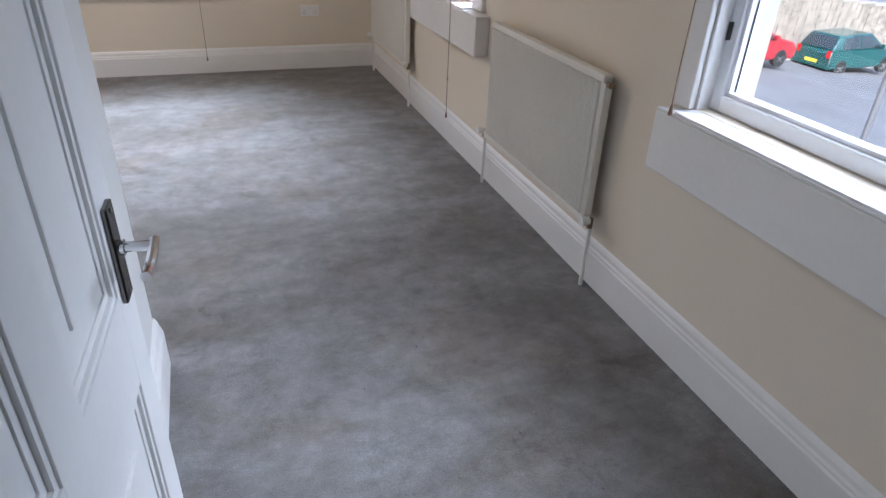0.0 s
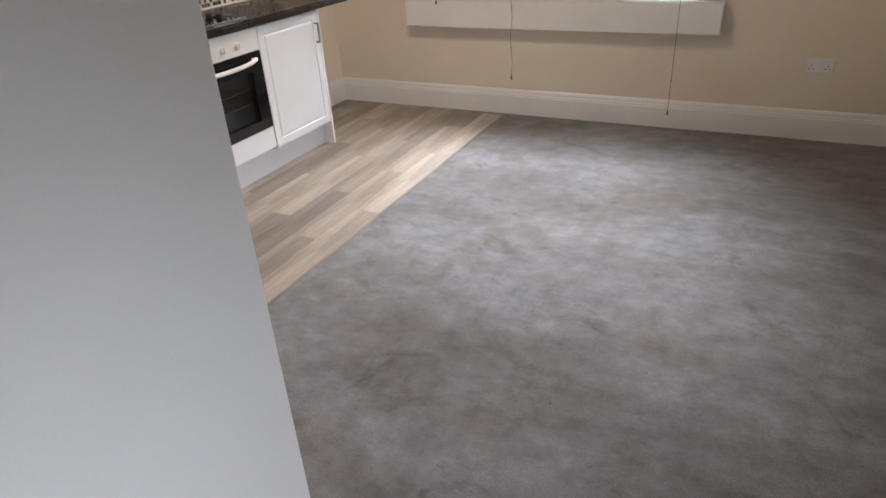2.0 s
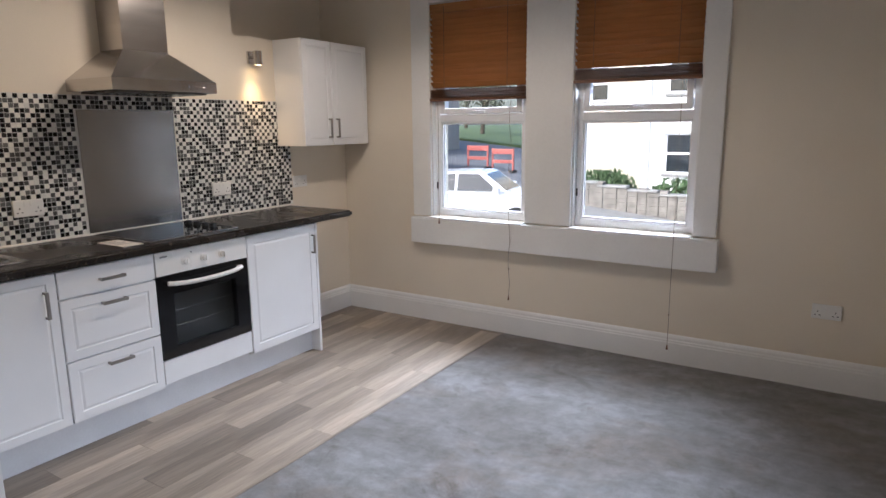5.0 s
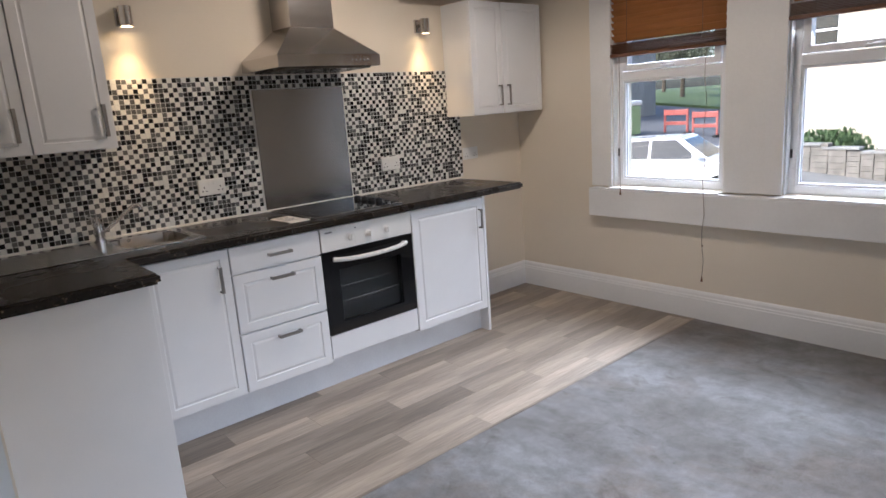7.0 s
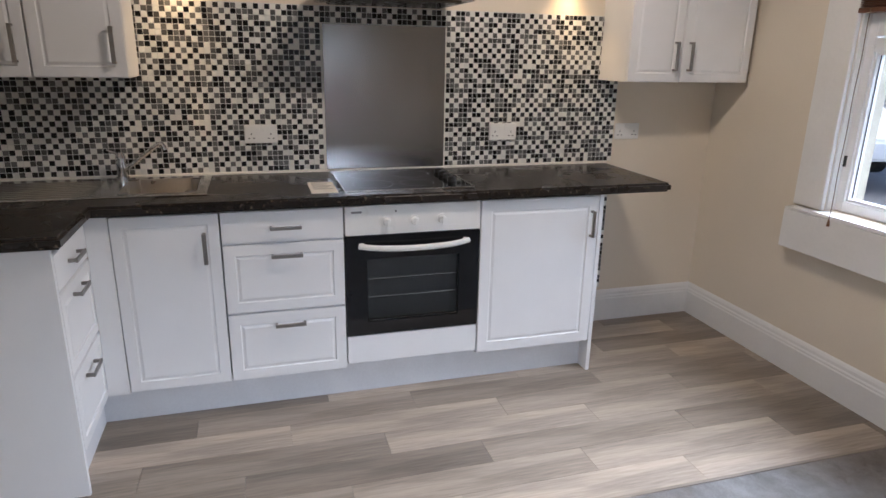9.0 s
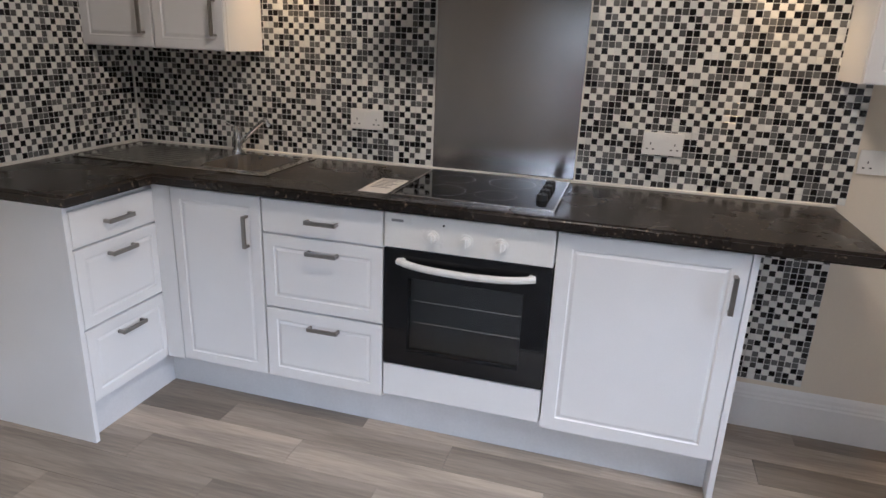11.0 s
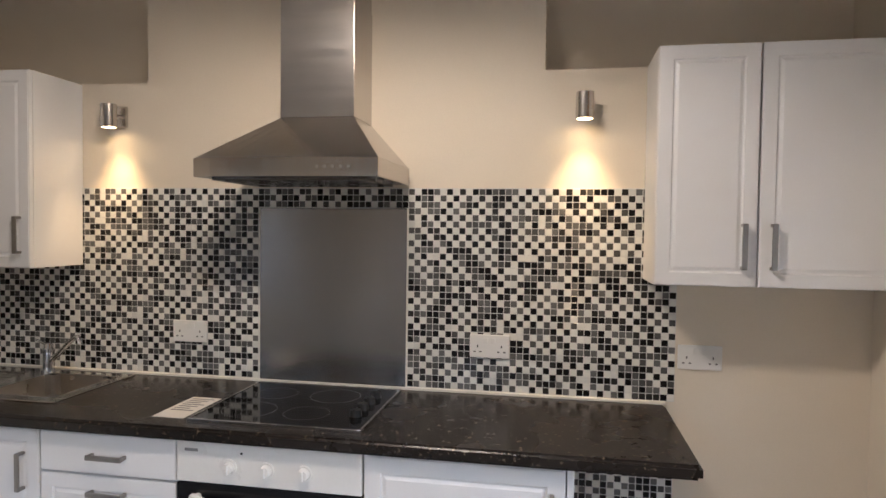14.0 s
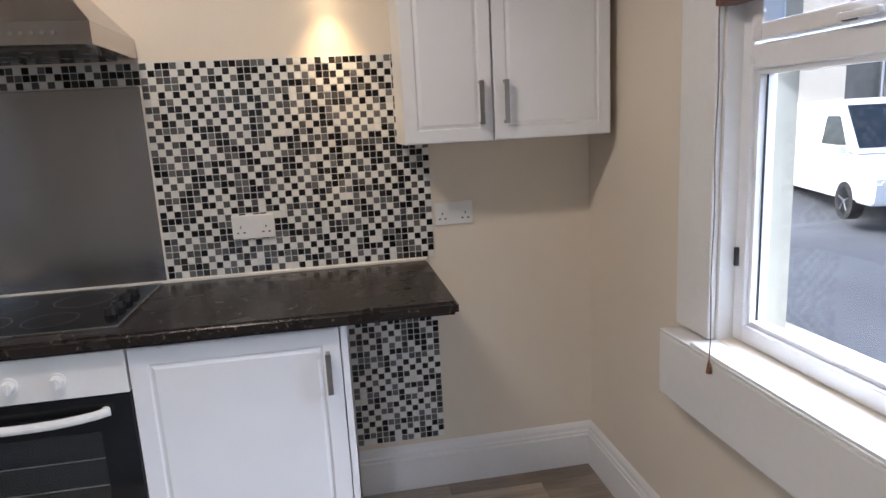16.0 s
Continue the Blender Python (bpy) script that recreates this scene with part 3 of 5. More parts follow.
# ---- blinds ----
def blind(to_world, w, bottom, label):
    e = thing("venetian_blind", (0, 0, 0), label, "window blind", group="wooden blinds at the windows")
    e.matrix_world = to_world @ Matrix.Translation((0, -0.046, 0))
    part("head_rail", nbox(0.008, w - 0.008, 0.02, 0.075, HZ - 0.075, HZ - 0.012, bev=0.003), M_SLAT, e, local=True)
    part("bottom_rail", nbox(0.0, w - 0.004, 0.016, 0.070, bottom, bottom + 0.022, bev=0.004), M_RAIL_STACK, e, "dark bottom rail", local=True)
    k, z = 0, bottom + 0.026
    while z < HZ - 0.09:
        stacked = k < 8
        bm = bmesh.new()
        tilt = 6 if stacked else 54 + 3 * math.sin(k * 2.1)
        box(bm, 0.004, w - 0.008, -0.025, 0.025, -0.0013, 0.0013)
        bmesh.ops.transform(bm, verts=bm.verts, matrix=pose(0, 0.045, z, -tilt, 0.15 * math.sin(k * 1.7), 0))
        # The closed stack's shade is put into a darker brown on its slats.
        part("slat", bm, M_RAIL_STACK if stacked else M_SLAT, e, local=True)
        z += 0.0075 if stacked else 0.040
        if k == 7:
            z += 0.030
        k += 1
    for x in (0.13, w - 0.14):
        part("ladder_cord", ncyl((x, 0.017, bottom + 0.02), (x, 0.017, HZ - 0.03), 0.0015, seg=6), M_CORD, e, local=True)


blind(north, W1[1] - W1[0], 1.705, "orange-brown wooden venetian blind half lowered at the window")
blind(Matrix.Translation((W2[0], WY, 0)), W2[1] - W2[0], 1.79, "orange-brown wooden venetian blind raised a little higher")
blind(pose(RX, WB[1], 0, 0, 0, -90), WB[1] - WB[0], 1.95, "orange-brown wooden venetian blind above the agent's sign")
blind(pose(RX, WA[1], 0, 0, 0, -90), WA[1] - WA[0], 1.95, "orange-brown wooden venetian blind at the side window")


def pull_cord(p, top, label, knot=True, kink=0.0):
    e = thing("blind_cord", p, label, "blind cord", group="hanging blind cords")
    x, y, z = p
    n = 14
    pts = [Vector((x + kink * 0.008 * math.sin(i * 1.9), y + 0.002 * math.sin(i * 1.3), z + 0.03 + (top - z - 0.03) * i / n)) for i in range(n + 1)]
    bm = bmesh.new()
    tube(bm, pts, 0.0018, 6)
    part("cord", bm, M_CORD, e)
    bm = bmesh.new()
    cyl(bm, (x, y, z), (x, y, z + 0.024), 0.0075, 0.0045, seg=10)
    cyl(bm, (x, y, z + 0.024), (x, y, z + 0.034), 0.0045, 0.002, seg=10)
    part("tassel", bm, M_BROWNPL, e, "small turned wooden tassel")
    if knot:
        bm = bmesh.new()
        bmesh.ops.create_uvsphere(bm, u_segments=8, v_segments=6, radius=0.006, matrix=Matrix.Translation((x, y, z + 0.23)))
        part("knot", bm, M_CORD, e)


pull_cord((-0.965, 5.625, 0.285), 1.72, "long brown blind cord looped in front of the sill", kink=1.0)
pull_cord((0.155, 5.625, 0.115), 1.80, "long brown blind cord hanging almost to the skirting")
pull_cord((1.44, 3.57, 0.215), 1.96, "long brown blind cord hanging between the radiators")
pull_cord((-1.555, 5.632, 0.80), 1.72, "short blind cord with wooden tassel at the sill", knot=False)
pull_cord((1.445, 1.66, 0.835), 1.96, "blind cord with wooden tassel resting by the side window", knot=False)


# ---- radiators ----
def radiator(y0, y1, label):
    e = thing("radiator", (RX, y0, 0.27), label, "radiator", group="panel radiators on the wall")
    z0, z1, xf, xb = 0.275, 0.852, 1.458, 1.500
    bm = bmesh.new()
    n = int((y1 - y0 - 0.05) / 0.0165)
    st = (y1 - y0 - 0.05) / n
    prof = [(xf + 0.012, y0)]
    for i in range(n):
        c = y0 + 0.025 + i * st
        prof += [(xf + 0.009, c + st * 0.08), (xf, c + st * 0.26), (xf, c + st * 0.74), (xf + 0.009, c + st * 0.92)]
    prof += [(xf + 0.012, y1), (xb, y1), (xb, y0)]
    lo = [bm.verts.new((x, y, z0 + 0.03)) for x, y in prof]
    hi = [bm.verts.new((x, y, z1 - 0.03)) for x, y in prof]
    for i in range(len(prof)):
        j = (i + 1) % len(prof)
        bm.faces.new((lo[i], lo[j], hi[j], hi[i]))
    bm.faces.new(lo[::-1]), bm.faces.new(hi)
    part("fluted_panel", bm, M_RAD, e)
    bm = bmesh.new()
    box(bm, xf + 0.003, xb - 0.001, y0 + 0.001, y1 - 0.001, z1 - 0.030, z1, bev=0.008)
    part("top_edge", bm, M_RAD, e)
    part("bottom_edge", nbox(xf + 0.003, xb - 0.001, y0 + 0.001, y1 - 0.001, z0, z0 + 0.030, bev=0.008), M_RAD, e)
    for y in (y0 + 0.18, y1 - 0.18):
        part("bracket", nbox(xb - 0.002, RX + 0.002, y - 0.02, y + 0.02, z0 + 0.1, z1 - 0.1), M_DARKMETAL, e)
    part("air_valve", ncyl((1.482, y0 - 0.018, z1 - 0.035), (1.482, y0 + 0.002, z1 - 0.035), 0.011, seg=10), M_COPPER, e)
    for y, s, nm in ((y0, -1, "thermostatic_valve"), (y1, 1, "lockshield_valve")):
        bm = bmesh.new()
        cyl(bm, (1.482, y + s * 0.028, z0 - 0.01), (1.482, y + s * 0.028, z0 + 0.03), 0.012, seg=12)
        cyl(bm, (1.482, y, z0 + 0.018), (1.482, y + s * 0.03, z0 + 0.018), 0.010, seg=12)
        v = part(nm, bm, M_COPPER, e)
        bm = bmesh.new()
        cyl(bm, (1.44, y + s * 0.028, z0 + 0.022), (1.475, y + s * 0.028, z0 + 0.022), 0.019, 0.016, seg=16)
        part("cap", bm, M_PLASTIC, v, "off-white plastic cap")
        part("pipe", ncyl((1.486, y + s * 0.028, 0.0), (1.486, y + s * 0.028, z0 - 0.005), 0.0085, seg=12), M_TRIM, e)


radiator(2.05, 3.06, "cream panel radiator with fluted front and white valve")
radiator(4.52, 5.50, "cream panel radiator in the corner by the windows")

# ---- agent's sign in the glass ----
sg = thing("sale_sign", (RX + 0.022, 3.92, 0.85), "white and pink printed agent's sign in the window", "sign")
part("board", nbox(RX + 0.030, RX + 0.035, 3.63, 4.20, 0.8455, 1.40), M_PAPER, sg)
part("pink_band", nbox(RX + 0.027, RX + 0.0295, 3.63, 4.20, 0.935, 1.12), M_PINK, sg, "pink printed band")


def lettering(body, size, p, material, parent, rz, name="lettering"):
    cu = bpy.data.curves.new(name, "FONT")
    cu.body, cu.size, cu.align_x, cu.extrude = body, size, "CENTER", 0.0004
    tmp = new(name, cu)
    me = bpy.data.meshes.new_from_object(tmp.evaluated_get(bpy.context.evaluated_depsgraph_get()))
    bpy.data.objects.remove(tmp)
    me.transform(Matrix.Translation(Vector(p) - BASE[parent.name]) @ pose(0, 0, 0, 90, 0, rz))
    me.materials.append(material)
    ob = new(name, me)
    ob.parent = parent
    return ob


lettering("For Sale", 0.17, (RX + 0.026, 3.915, 0.975), M_PAPER, sg, -90)
for i, (a, b) in enumerate(((4.16, 4.08), (4.06, 3.96), (3.93, 3.68))):
    part("print_line", nbox(RX + 0.0275, RX + 0.0295, b, a, 0.880, 0.905), M_INK, sg)


# ---- sockets ----
def double_socket(to_world, label):
    e = thing("double_socket", (0, 0, 0), label, "electrical socket", group="double wall sockets")
    e.matrix_world = to_world
    part("plate", nbox(-0.074, 0.074, -0.010, 0, -0.043, 0.043, bev=0.004), M_PLASTIC, e, local=True)
    for s in (-1, 1):
        part("switch", nbox(s * 0.014 - 0.008, s * 0.014 + 0.008, -0.0135, -0.0095, 0.012, 0.032, bev=0.002), M_PLASTIC, e, local=True)
        for dx, dz, w, h in ((0, 0.0, 0.004, 0.009), (-0.011, -0.020, 0.008, 0.0045), (0.011, -0.020, 0.008, 0.0045)):
            part("pin_slot", nbox(s * 0.044 + dx - w / 2, s * 0.044 + dx + w / 2, -0.0108, -0.0098, dz - h / 2, dz + h / 2), M_BLACK, e, local=True)


double_socket(pose(KX + 0.008, 4.435, 1.128, 0, 0, 90), "white double socket on the mosaic beside the hob")
double_socket(pose(KX + 0.008, 3.225, 1.135, 0, 0, 90), "white double socket on the mosaic by the sink")
double_socket(pose(KX, 5.172, 1.12, 0, 0, 90), "white double socket on cream wall below the cupboard")
double_socket(pose(0.998, WY, 0.465, 0, 0, 0), "white double socket low on the cream wall")


# ---- kitchen ----
def routed_panel(w, h, t=0.02, rail=0.058, plain=False):
    """A cupboard or drawer front with a routed border; local x across, front at -y, z up."""
    bm = nbox(0.0015, w - 0.0015, -t, 0, 0.0015, h - 0.0015)
    front = min(bm.faces, key=lambda f: f.calc_center_median().y)
    if not plain:
        for th, dp in ((rail, 0), (0.005, -0.005), (0.006, 0.0), (0.014, 0.004)):
            bmesh.ops.inset_individual(bm, faces=[front], thickness=th, depth=dp)
    es = [e for e in bm.edges if all(abs(v.co.y + t) < 1e-5 for v in e.verts) and (all(v.co.x < 0.002 for v in e.verts) or all(v.co.x > w - 0.002 for v in e.verts) or all(v.co.z < 0.002 for v in e.verts) or all(v.co.z > h - 0.002 for v in e.verts))]
    bmesh.ops.bevel(bm, geom=es, offset=0.003, segments=2, affect="EDGES")
    return bm


def bow_handle(length, vertical):
    bm = bmesh.new()
    a = length / 2
    box(bm, -a, a, -0.031, -0.024, -0.008, 0.008, bev=0.002)
    for s in (-1, 1):
        box(bm, s * (a - 0.005) - 0.005, s * (a - 0.005) + 0.005, -0.026, 0.0, -0.006, 0.006, bev=0.001)
    if vertical:
        bmesh.ops.rotate(bm, verts=bm.verts, cent=(0, 0, 0), matrix=Matrix.Rotation(radians(90), 3, "Y"))
    return bm


def front(e, nm, m, w, h, hx, hz, vertical=False, plain=False, rail=0.058, hl=0.125):
    """A door or drawer front with its handle, at the local pose m under e."""
    bm = routed_panel(w, h, plain=plain, rail=rail)
    bmesh.ops.transform(bm, verts=bm.verts, matrix=m)
    d = part(nm, bm, M_UNIT, e)
    if hx is not None:
        bm = bow_handle(hl, vertical)
        bmesh.ops.transform(bm, verts=bm.verts, matrix=m @ Matrix.Translation((hx, -0.02, hz)))
        part("handle", bm, M_HANDLE, d, "brushed metal bow handle")
    return d


FX = -1.975      # carcass front; door faces are 20 mm proud
UB, UT = 0.165, 0.897


def carcass(e, x0, x1, y0, y1, z0=0.16, z1=0.9):
    part("body", nbox(x0, x1, y0, y1, z0, z1), M_UNIT, e)


def face_x(y, z):
    return pose(FX, y, z, 0, 0, 90)


u = thing("base_cabinet", (-2.25, 2.84, 0.16), "white base cabinet with one routed door under the sink", "kitchen cabinet", group="white kitchen units")
bm = bmesh.new()
box(bm, KX + 0.01, KX + 0.03, 2.62, 3.036, 0.16, 0.9)
box(bm, KX + 0.03, FX - 0.001, 2.62, 2.638, 0.16, 0.9)
box(bm, KX + 0.03, FX - 0.001, 3.018, 3.036, 0.16, 0.9)
box(bm, KX + 0.03, FX - 0.001, 2.638, 3.018, 0.16, 0.178)
part("body", bm, M_UNIT, u)
front(u, "door", face_x(2.645, UB), 0.392, UT - UB, 0.335, 0.595, True)
part("corner_post", nbox(-2.02, -1.958, 2.5625, 2.643, 0.16, 0.9), M_UNIT, u)

u = thing("drawer_unit", (-2.25, 3.28, 0.16), "white kitchen unit with three drawers beside the oven", "kitchen cabinet", group="white kitchen units")
carcass(u, KX + 0.01, FX - 0.001, 3.04, 3.525)
front(u, "drawer", face_x(3.041, 0.767), 0.484, UT - 0.767, 0.250, 0.062, plain=True)
front(u, "drawer", face_x(3.041, 0.468), 0.484, 0.293, 0.250, 0.243, rail=0.062)
front(u, "drawer", face_x(3.041, UB), 0.484, 0.297, 0.250, 0.243, rail=0.062)

u = thing("end_cabinet", (-2.25, 4.42, 0.0), "white end cabinet with routed door and side handle", "kitchen cabinet", group="white kitchen units")
carcass(u, KX + 0.01, FX - 0.001, 4.128, 4.708)
front(u, "door", face_x(4.128, UB), 0.583, UT - UB, 0.545, 0.60, True, rail=0.07)
part("end_panel", nbox(KX + 0.03, -1.957, 4.713, 4.733, 0.0, 0.902, bev=0.002), M_UNIT, u)

u = thing("return_drawer_unit", (-1.77, 2.3, 0.0), "white return unit with three drawers and plain end panel", "kitchen cabinet", group="white kitchen units")
carcass(u, -1.978, -1.562, LY + 0.002, 2.54)
fy = lambda x, z: pose(x, 2.541, z, 0, 0, 180)
front(u, "drawer", fy(-1.562, 0.748), 0.415, 0.872 - 0.740, 0.207, 0.066, plain=True)
front(u, "drawer", fy(-1.562, 0.448), 0.415, 0.294, 0.207, 0.245, rail=0.055)
front(u, "drawer", fy(-1.562, 0.158), 0.415, 0.285, 0.207, 0.225, rail=0.055)
part("end_panel", nbox(-1.560, -1.541, LY + 0.002, 2.562, 0.0, 0.902, bev=0.002), M_UNIT, u)

bm = bmesh.new()
box(bm, -2.052, -2.035, 2.46, 4.712, 0.0, 0.158)
structure("trim_plinth", bm, M_PLINTH, "white plinth board under the kitchen units", "plinth")
structure("trim_return_plinth", nbox(-2.034, -1.561, 2.503, 2.520, 0.0, 0.157), M_PLINTH, "white plinth board under the return unit", "plinth")

# worktop, in one piece, with the sink cut out
bm = bmesh.new()
WT0, WT1 = 0.905, 0.947
SX0, SX1, SY0, SY1 = -2.44, -2.115, 2.655, 2.95
outline = [(KX + 0.001, LY + 0.001), (-1.520, LY + 0.001), (-1.520, 2.600), (-1.925, 2.600), (-1.925, 5.062), (KX + 0.001, 5.062)]
xs = [KX + 0.001, SX0, SX1, -1.925, -1.520]
ys = [LY + 0.001, 2.600, SY0, SY1, 5.062]
vmap = {}


def gv(i, j, z):
    if (i, j, z) not in vmap:
        vmap[(i, j, z)] = bm.verts.new((xs[i], ys[j], z))
    return vmap[(i, j, z)]


cells = [(i, j) for i in range(4) for j in range(4) if not (i == 3 and j > 0) and not (i == 1 and j == 2)]
for i, j in cells:
    bm.faces.new((gv(i, j, WT1), gv(i + 1, j, WT1), gv(i + 1, j + 1, WT1), gv(i, j + 1, WT1)))
    bm.faces.new((gv(i, j + 1, WT0), gv(i + 1, j + 1, WT0), gv(i + 1, j, WT0), gv(i, j, WT0)))
    for (di, dj), (a, b) in (((0, -1), ((0, 0), (1, 0))), ((1, 0), ((1, 0), (1, 1))), ((0, 1), ((1, 1), (0, 1))), ((-1, 0), ((0, 1), (0, 0)))):
        if (i + di, j + dj) not in cells:
            p, q = (i + a[0], j + a[1]), (i + b[0], j + b[1])
            bm.faces.new((gv(*p, WT0), gv(*q, WT0), gv(*q, WT1), gv(*p, WT1)))
bm.normal_update()
es = [e for e in bm.edges if all(abs(v.co.z - WT1) < 1e-6 for v in e.verts) and any(abs(f.normal.z) < 0.5 for f in e.link_faces)]
es += [e for e in bm.edges if all(abs(v.co.z - WT0) < 1e-6 for v in e.verts) and any(abs(f.normal.z) < 0.5 for f in e.link_faces)]
bmesh.ops.bevel(bm, geom=es, offset=0.010, segments=3, affect="EDGES")
tagged(part("worktop", bm, M_WORKTOP, smooth=True), "dark brown-black stone-effect laminate L-shaped worktop", "worktop")
bm = bmesh.new()
box(bm, KX + 0.0005, KX + 0.016, LY + 0.006, 5.06, WT1, 0.958, bev=0.003)
box(bm, KX + 0.016, -1.522, LY + 0.0005, LY + 0.012, WT1, 0.957, bev=0.003)
structure("trim_sealant", bm, M_MASTIC, "white sealant bead along the back of the worktop", "sealant")

# sink
sk = thing("kitchen_sink", (-2.28, 2.56, WT1), "stainless steel inset sink with ribbed drainer", "sink")
bm = bmesh.new()
rx0, rx1, ry0, ry1, zt = -2.49, -2.065, 2.085, 2.995, 0.953
box(bm, rx0, rx1, ry0, SY0, WT1 + 0.0005, zt, bev=0.002)
box(bm, rx0, SX0, SY0 - 0.002, ry1, WT1 + 0.0005, zt, bev=0.002)
box(bm, SX1, rx1, SY0 - 0.002, ry1, WT1 + 0.0005, zt, bev=0.002)
box(bm, SX0 - 0.002, SX1 + 0.002, SY1, ry1, WT1 + 0.0005, zt, bev=0.002)
part("rim", bm, M_SINK, sk)
bm = nbox(SX0 + 0.001, SX1 - 0.001, SY0 + 0.001, SY1 - 0.001, 0.815, zt + 0.0005)
top = max(bm.faces, key=lambda f: f.calc_center_median().z)
bmesh.ops.delete(bm, geom=[top], context="FACES_ONLY")
bmesh.ops.bevel(bm, geom=[e for e in bm.edges if not e.is_boundary], offset=0.04, segments=5, affect="EDGES")
for f in bm.faces:
    f.normal_flip()
part("bowl", bm, M_BOWL, sk, smooth=True, recalc=False)
for i in range(9):
    x = -2.42 + i * 0.038
    part("drainer_rib", nbox(x, x + 0.012, 2.15, 2.56, zt - 0.001, zt + 0.003, bev=0.002), M_SINK, sk)
part("waste", ncyl((-2.28, 2.80, 0.8155), (-2.28, 2.80, 0.819), 0.035, seg=18), M_CHROME, sk)
tp = thing("mixer_tap", (-2.455, 2.625, zt), "chrome mixer tap with raised lever", "tap")
bm = bmesh.new()
cyl(bm, (-2.455, 2.625, zt), (-2.455, 2.625, zt + 0.010), 0.027, seg=20)
cyl(bm, (-2.455, 2.625, zt + 0.01), (-2.455, 2.625, zt + 0.095), 0.021, seg=20)
part("body", bm, M_CHROME, tp, smooth=True)
bm = bmesh.new()
tube(bm, [(-2.455, 2.630, zt + 0.035), (-2.435, 2.69, zt + 0.080), (-2.415, 2.76, zt + 0.135), (-2.408, 2.79, zt + 0.155), (-2.405, 2.805, zt + 0.157), (-2.404, 2.812, zt + 0.145), (-2.404, 2.814, zt + 0.132)], 0.010, 12)
part("spout", bm, M_CHROME, tp, smooth=True)
bm = bmesh.new()
cyl(bm, (-2.455, 2.625, zt + 0.095), (-2.455, 2.625, zt + 0.118), 0.021, 0.015, seg=20)
cyl(bm, (-2.455, 2.625, zt + 0.108), (-2.445, 2.575, zt + 0.132), 0.006, 0.004, seg=10)
part("lever", bm, M_CHROME, tp, smooth=True)

# hob
hb = thing("electric_hob", (-2.24, 3.82, WT1), "black glass electric hob with steel edge and knobs", "hob")
part("glass_plate", nbox(-2.480, -2.000, 3.545, 4.100, WT1 + 0.0005, WT1 + 0.007, bev=0.001), M_BLACKGLASS, hb)
for a in ((-2.488, -2.480, 3.537, 4.108), (-2.000, -1.992, 3.537, 4.108), (-2.480, -2.000, 3.537, 3.545), (-2.480, -2.000, 4.100, 4.108)):
    part("steel_edge", nbox(*a, WT1 + 0.0004, WT1 + 0.009, bev=0.001), M_STEEL, hb)
for cx, cy, r in ((-2.34, 3.68, 0.075), (-2.13, 3.68, 0.09), (-2.35, 3.90, 0.09), (-2.13, 3.88, 0.075)):
    bm = bmesh.new()
    bmesh.ops.create_circle(bm, segments=48, radius=r, matrix=Matrix.Translation((cx, cy, WT1 + 0.0075)))
    outer = list(bm.edges)
    ret = bmesh.ops.extrude_edge_only(bm, edges=outer)
    inner = [v for v in ret["geom"] if isinstance(v, bmesh.types.BMVert)]
    for v in inner:
        d = v.co - Vector((cx, cy, v.co.z))
        v.co = Vector((cx, cy, v.co.z)) + d * 0.985
    part("cooking_zone_ring", bm, M_INK, hb, recalc=False)
for i in range(4):
    bm = bmesh.new()
    x = -2.36 + i * 0.075
    cyl(bm, (x, 4.045, WT1 + 0.007), (x, 4.045, WT1 + 0.028), 0.021, 0.018, seg=18)
    box(bm, x - 0.016, x + 0.016, 4.042, 4.048, WT1 + 0.026, WT1 + 0.031)
    part("knob", bm, M_BLACK, hb)

# oven
ov = thing("built_in_oven", (-2.25, 3.826, 0.16), "white built-in oven with black glass door", "oven")
part("body", nbox(KX + 0.03, FX - 0.062, 3.53, 4.122, 0.20, 0.90), M_OVENIN, ov)
cp = part("control_panel", nbox(FX - 0.06, -1.953, 3.529, 4.124, 0.772, 0.898, bev=0.004), M_PLASTIC, ov)
for y in (3.706, 3.826, 3.946):
    bm = bmesh.new()
    cyl(bm, (-1.954, y, 0.827), (-1.948, y, 0.827), 0.024, seg=20)
    cyl(bm, (-1.948, y, 0.827), (-1.932, y, 0.827), 0.018, 0.015, seg=20)
    box(bm, -1.934, -1.924, y - 0.004, y + 0.004, 0.812, 0.842, bev=0.001)
    part("knob", bm, M_PLASTIC, cp)
part("indicator", ncyl((-1.954, 3.745, 0.872), (-1.951, 3.745, 0.872), 0.004, seg=8), M_BLACK, cp)
part("badge", nbox(-1.954, -1.9522, 3.556, 3.60, 0.868, 0.877), M_INK, cp)
bm = nbox(FX - 0.02, -1.955, 3.529, 4.124, 0.317, 0.768)
xf_, xb_ = -1.955, FX - 0.02
faces = [f for f in bm.faces if abs(f.normal.x) > 0.9]
bmesh.ops.delete(bm, geom=faces, context="FACES_ONLY")
corner = {(round(v.co.x, 4), round(v.co.y, 4), round(v.co.z, 4)): v for v in bm.verts}
outer_yz, inner_yz = [(3.529, 0.317), (4.124, 0.317), (4.124, 0.768), (3.529, 0.768)], [(3.62, 0.375), (4.033, 0.375), (4.033, 0.665), (3.62, 0.665)]
inner_v = {x: [bm.verts.new((x, y, z)) for y, z in inner_yz] for x in (xf_, xb_)}
outer_v = {x: [corner[(round(x, 4), y, z)] for y, z in outer_yz] for x in (xf_, xb_)}
for k in range(4):
    j = (k + 1) % 4
    for x in (xf_, xb_):
        bm.faces.new((outer_v[x][k], outer_v[x][j], inner_v[x][j], inner_v[x][k]))
    bm.faces.new((inner_v[xf_][k], inner_v[xf_][j], inner_v[xb_][j], inner_v[xb_][k]))
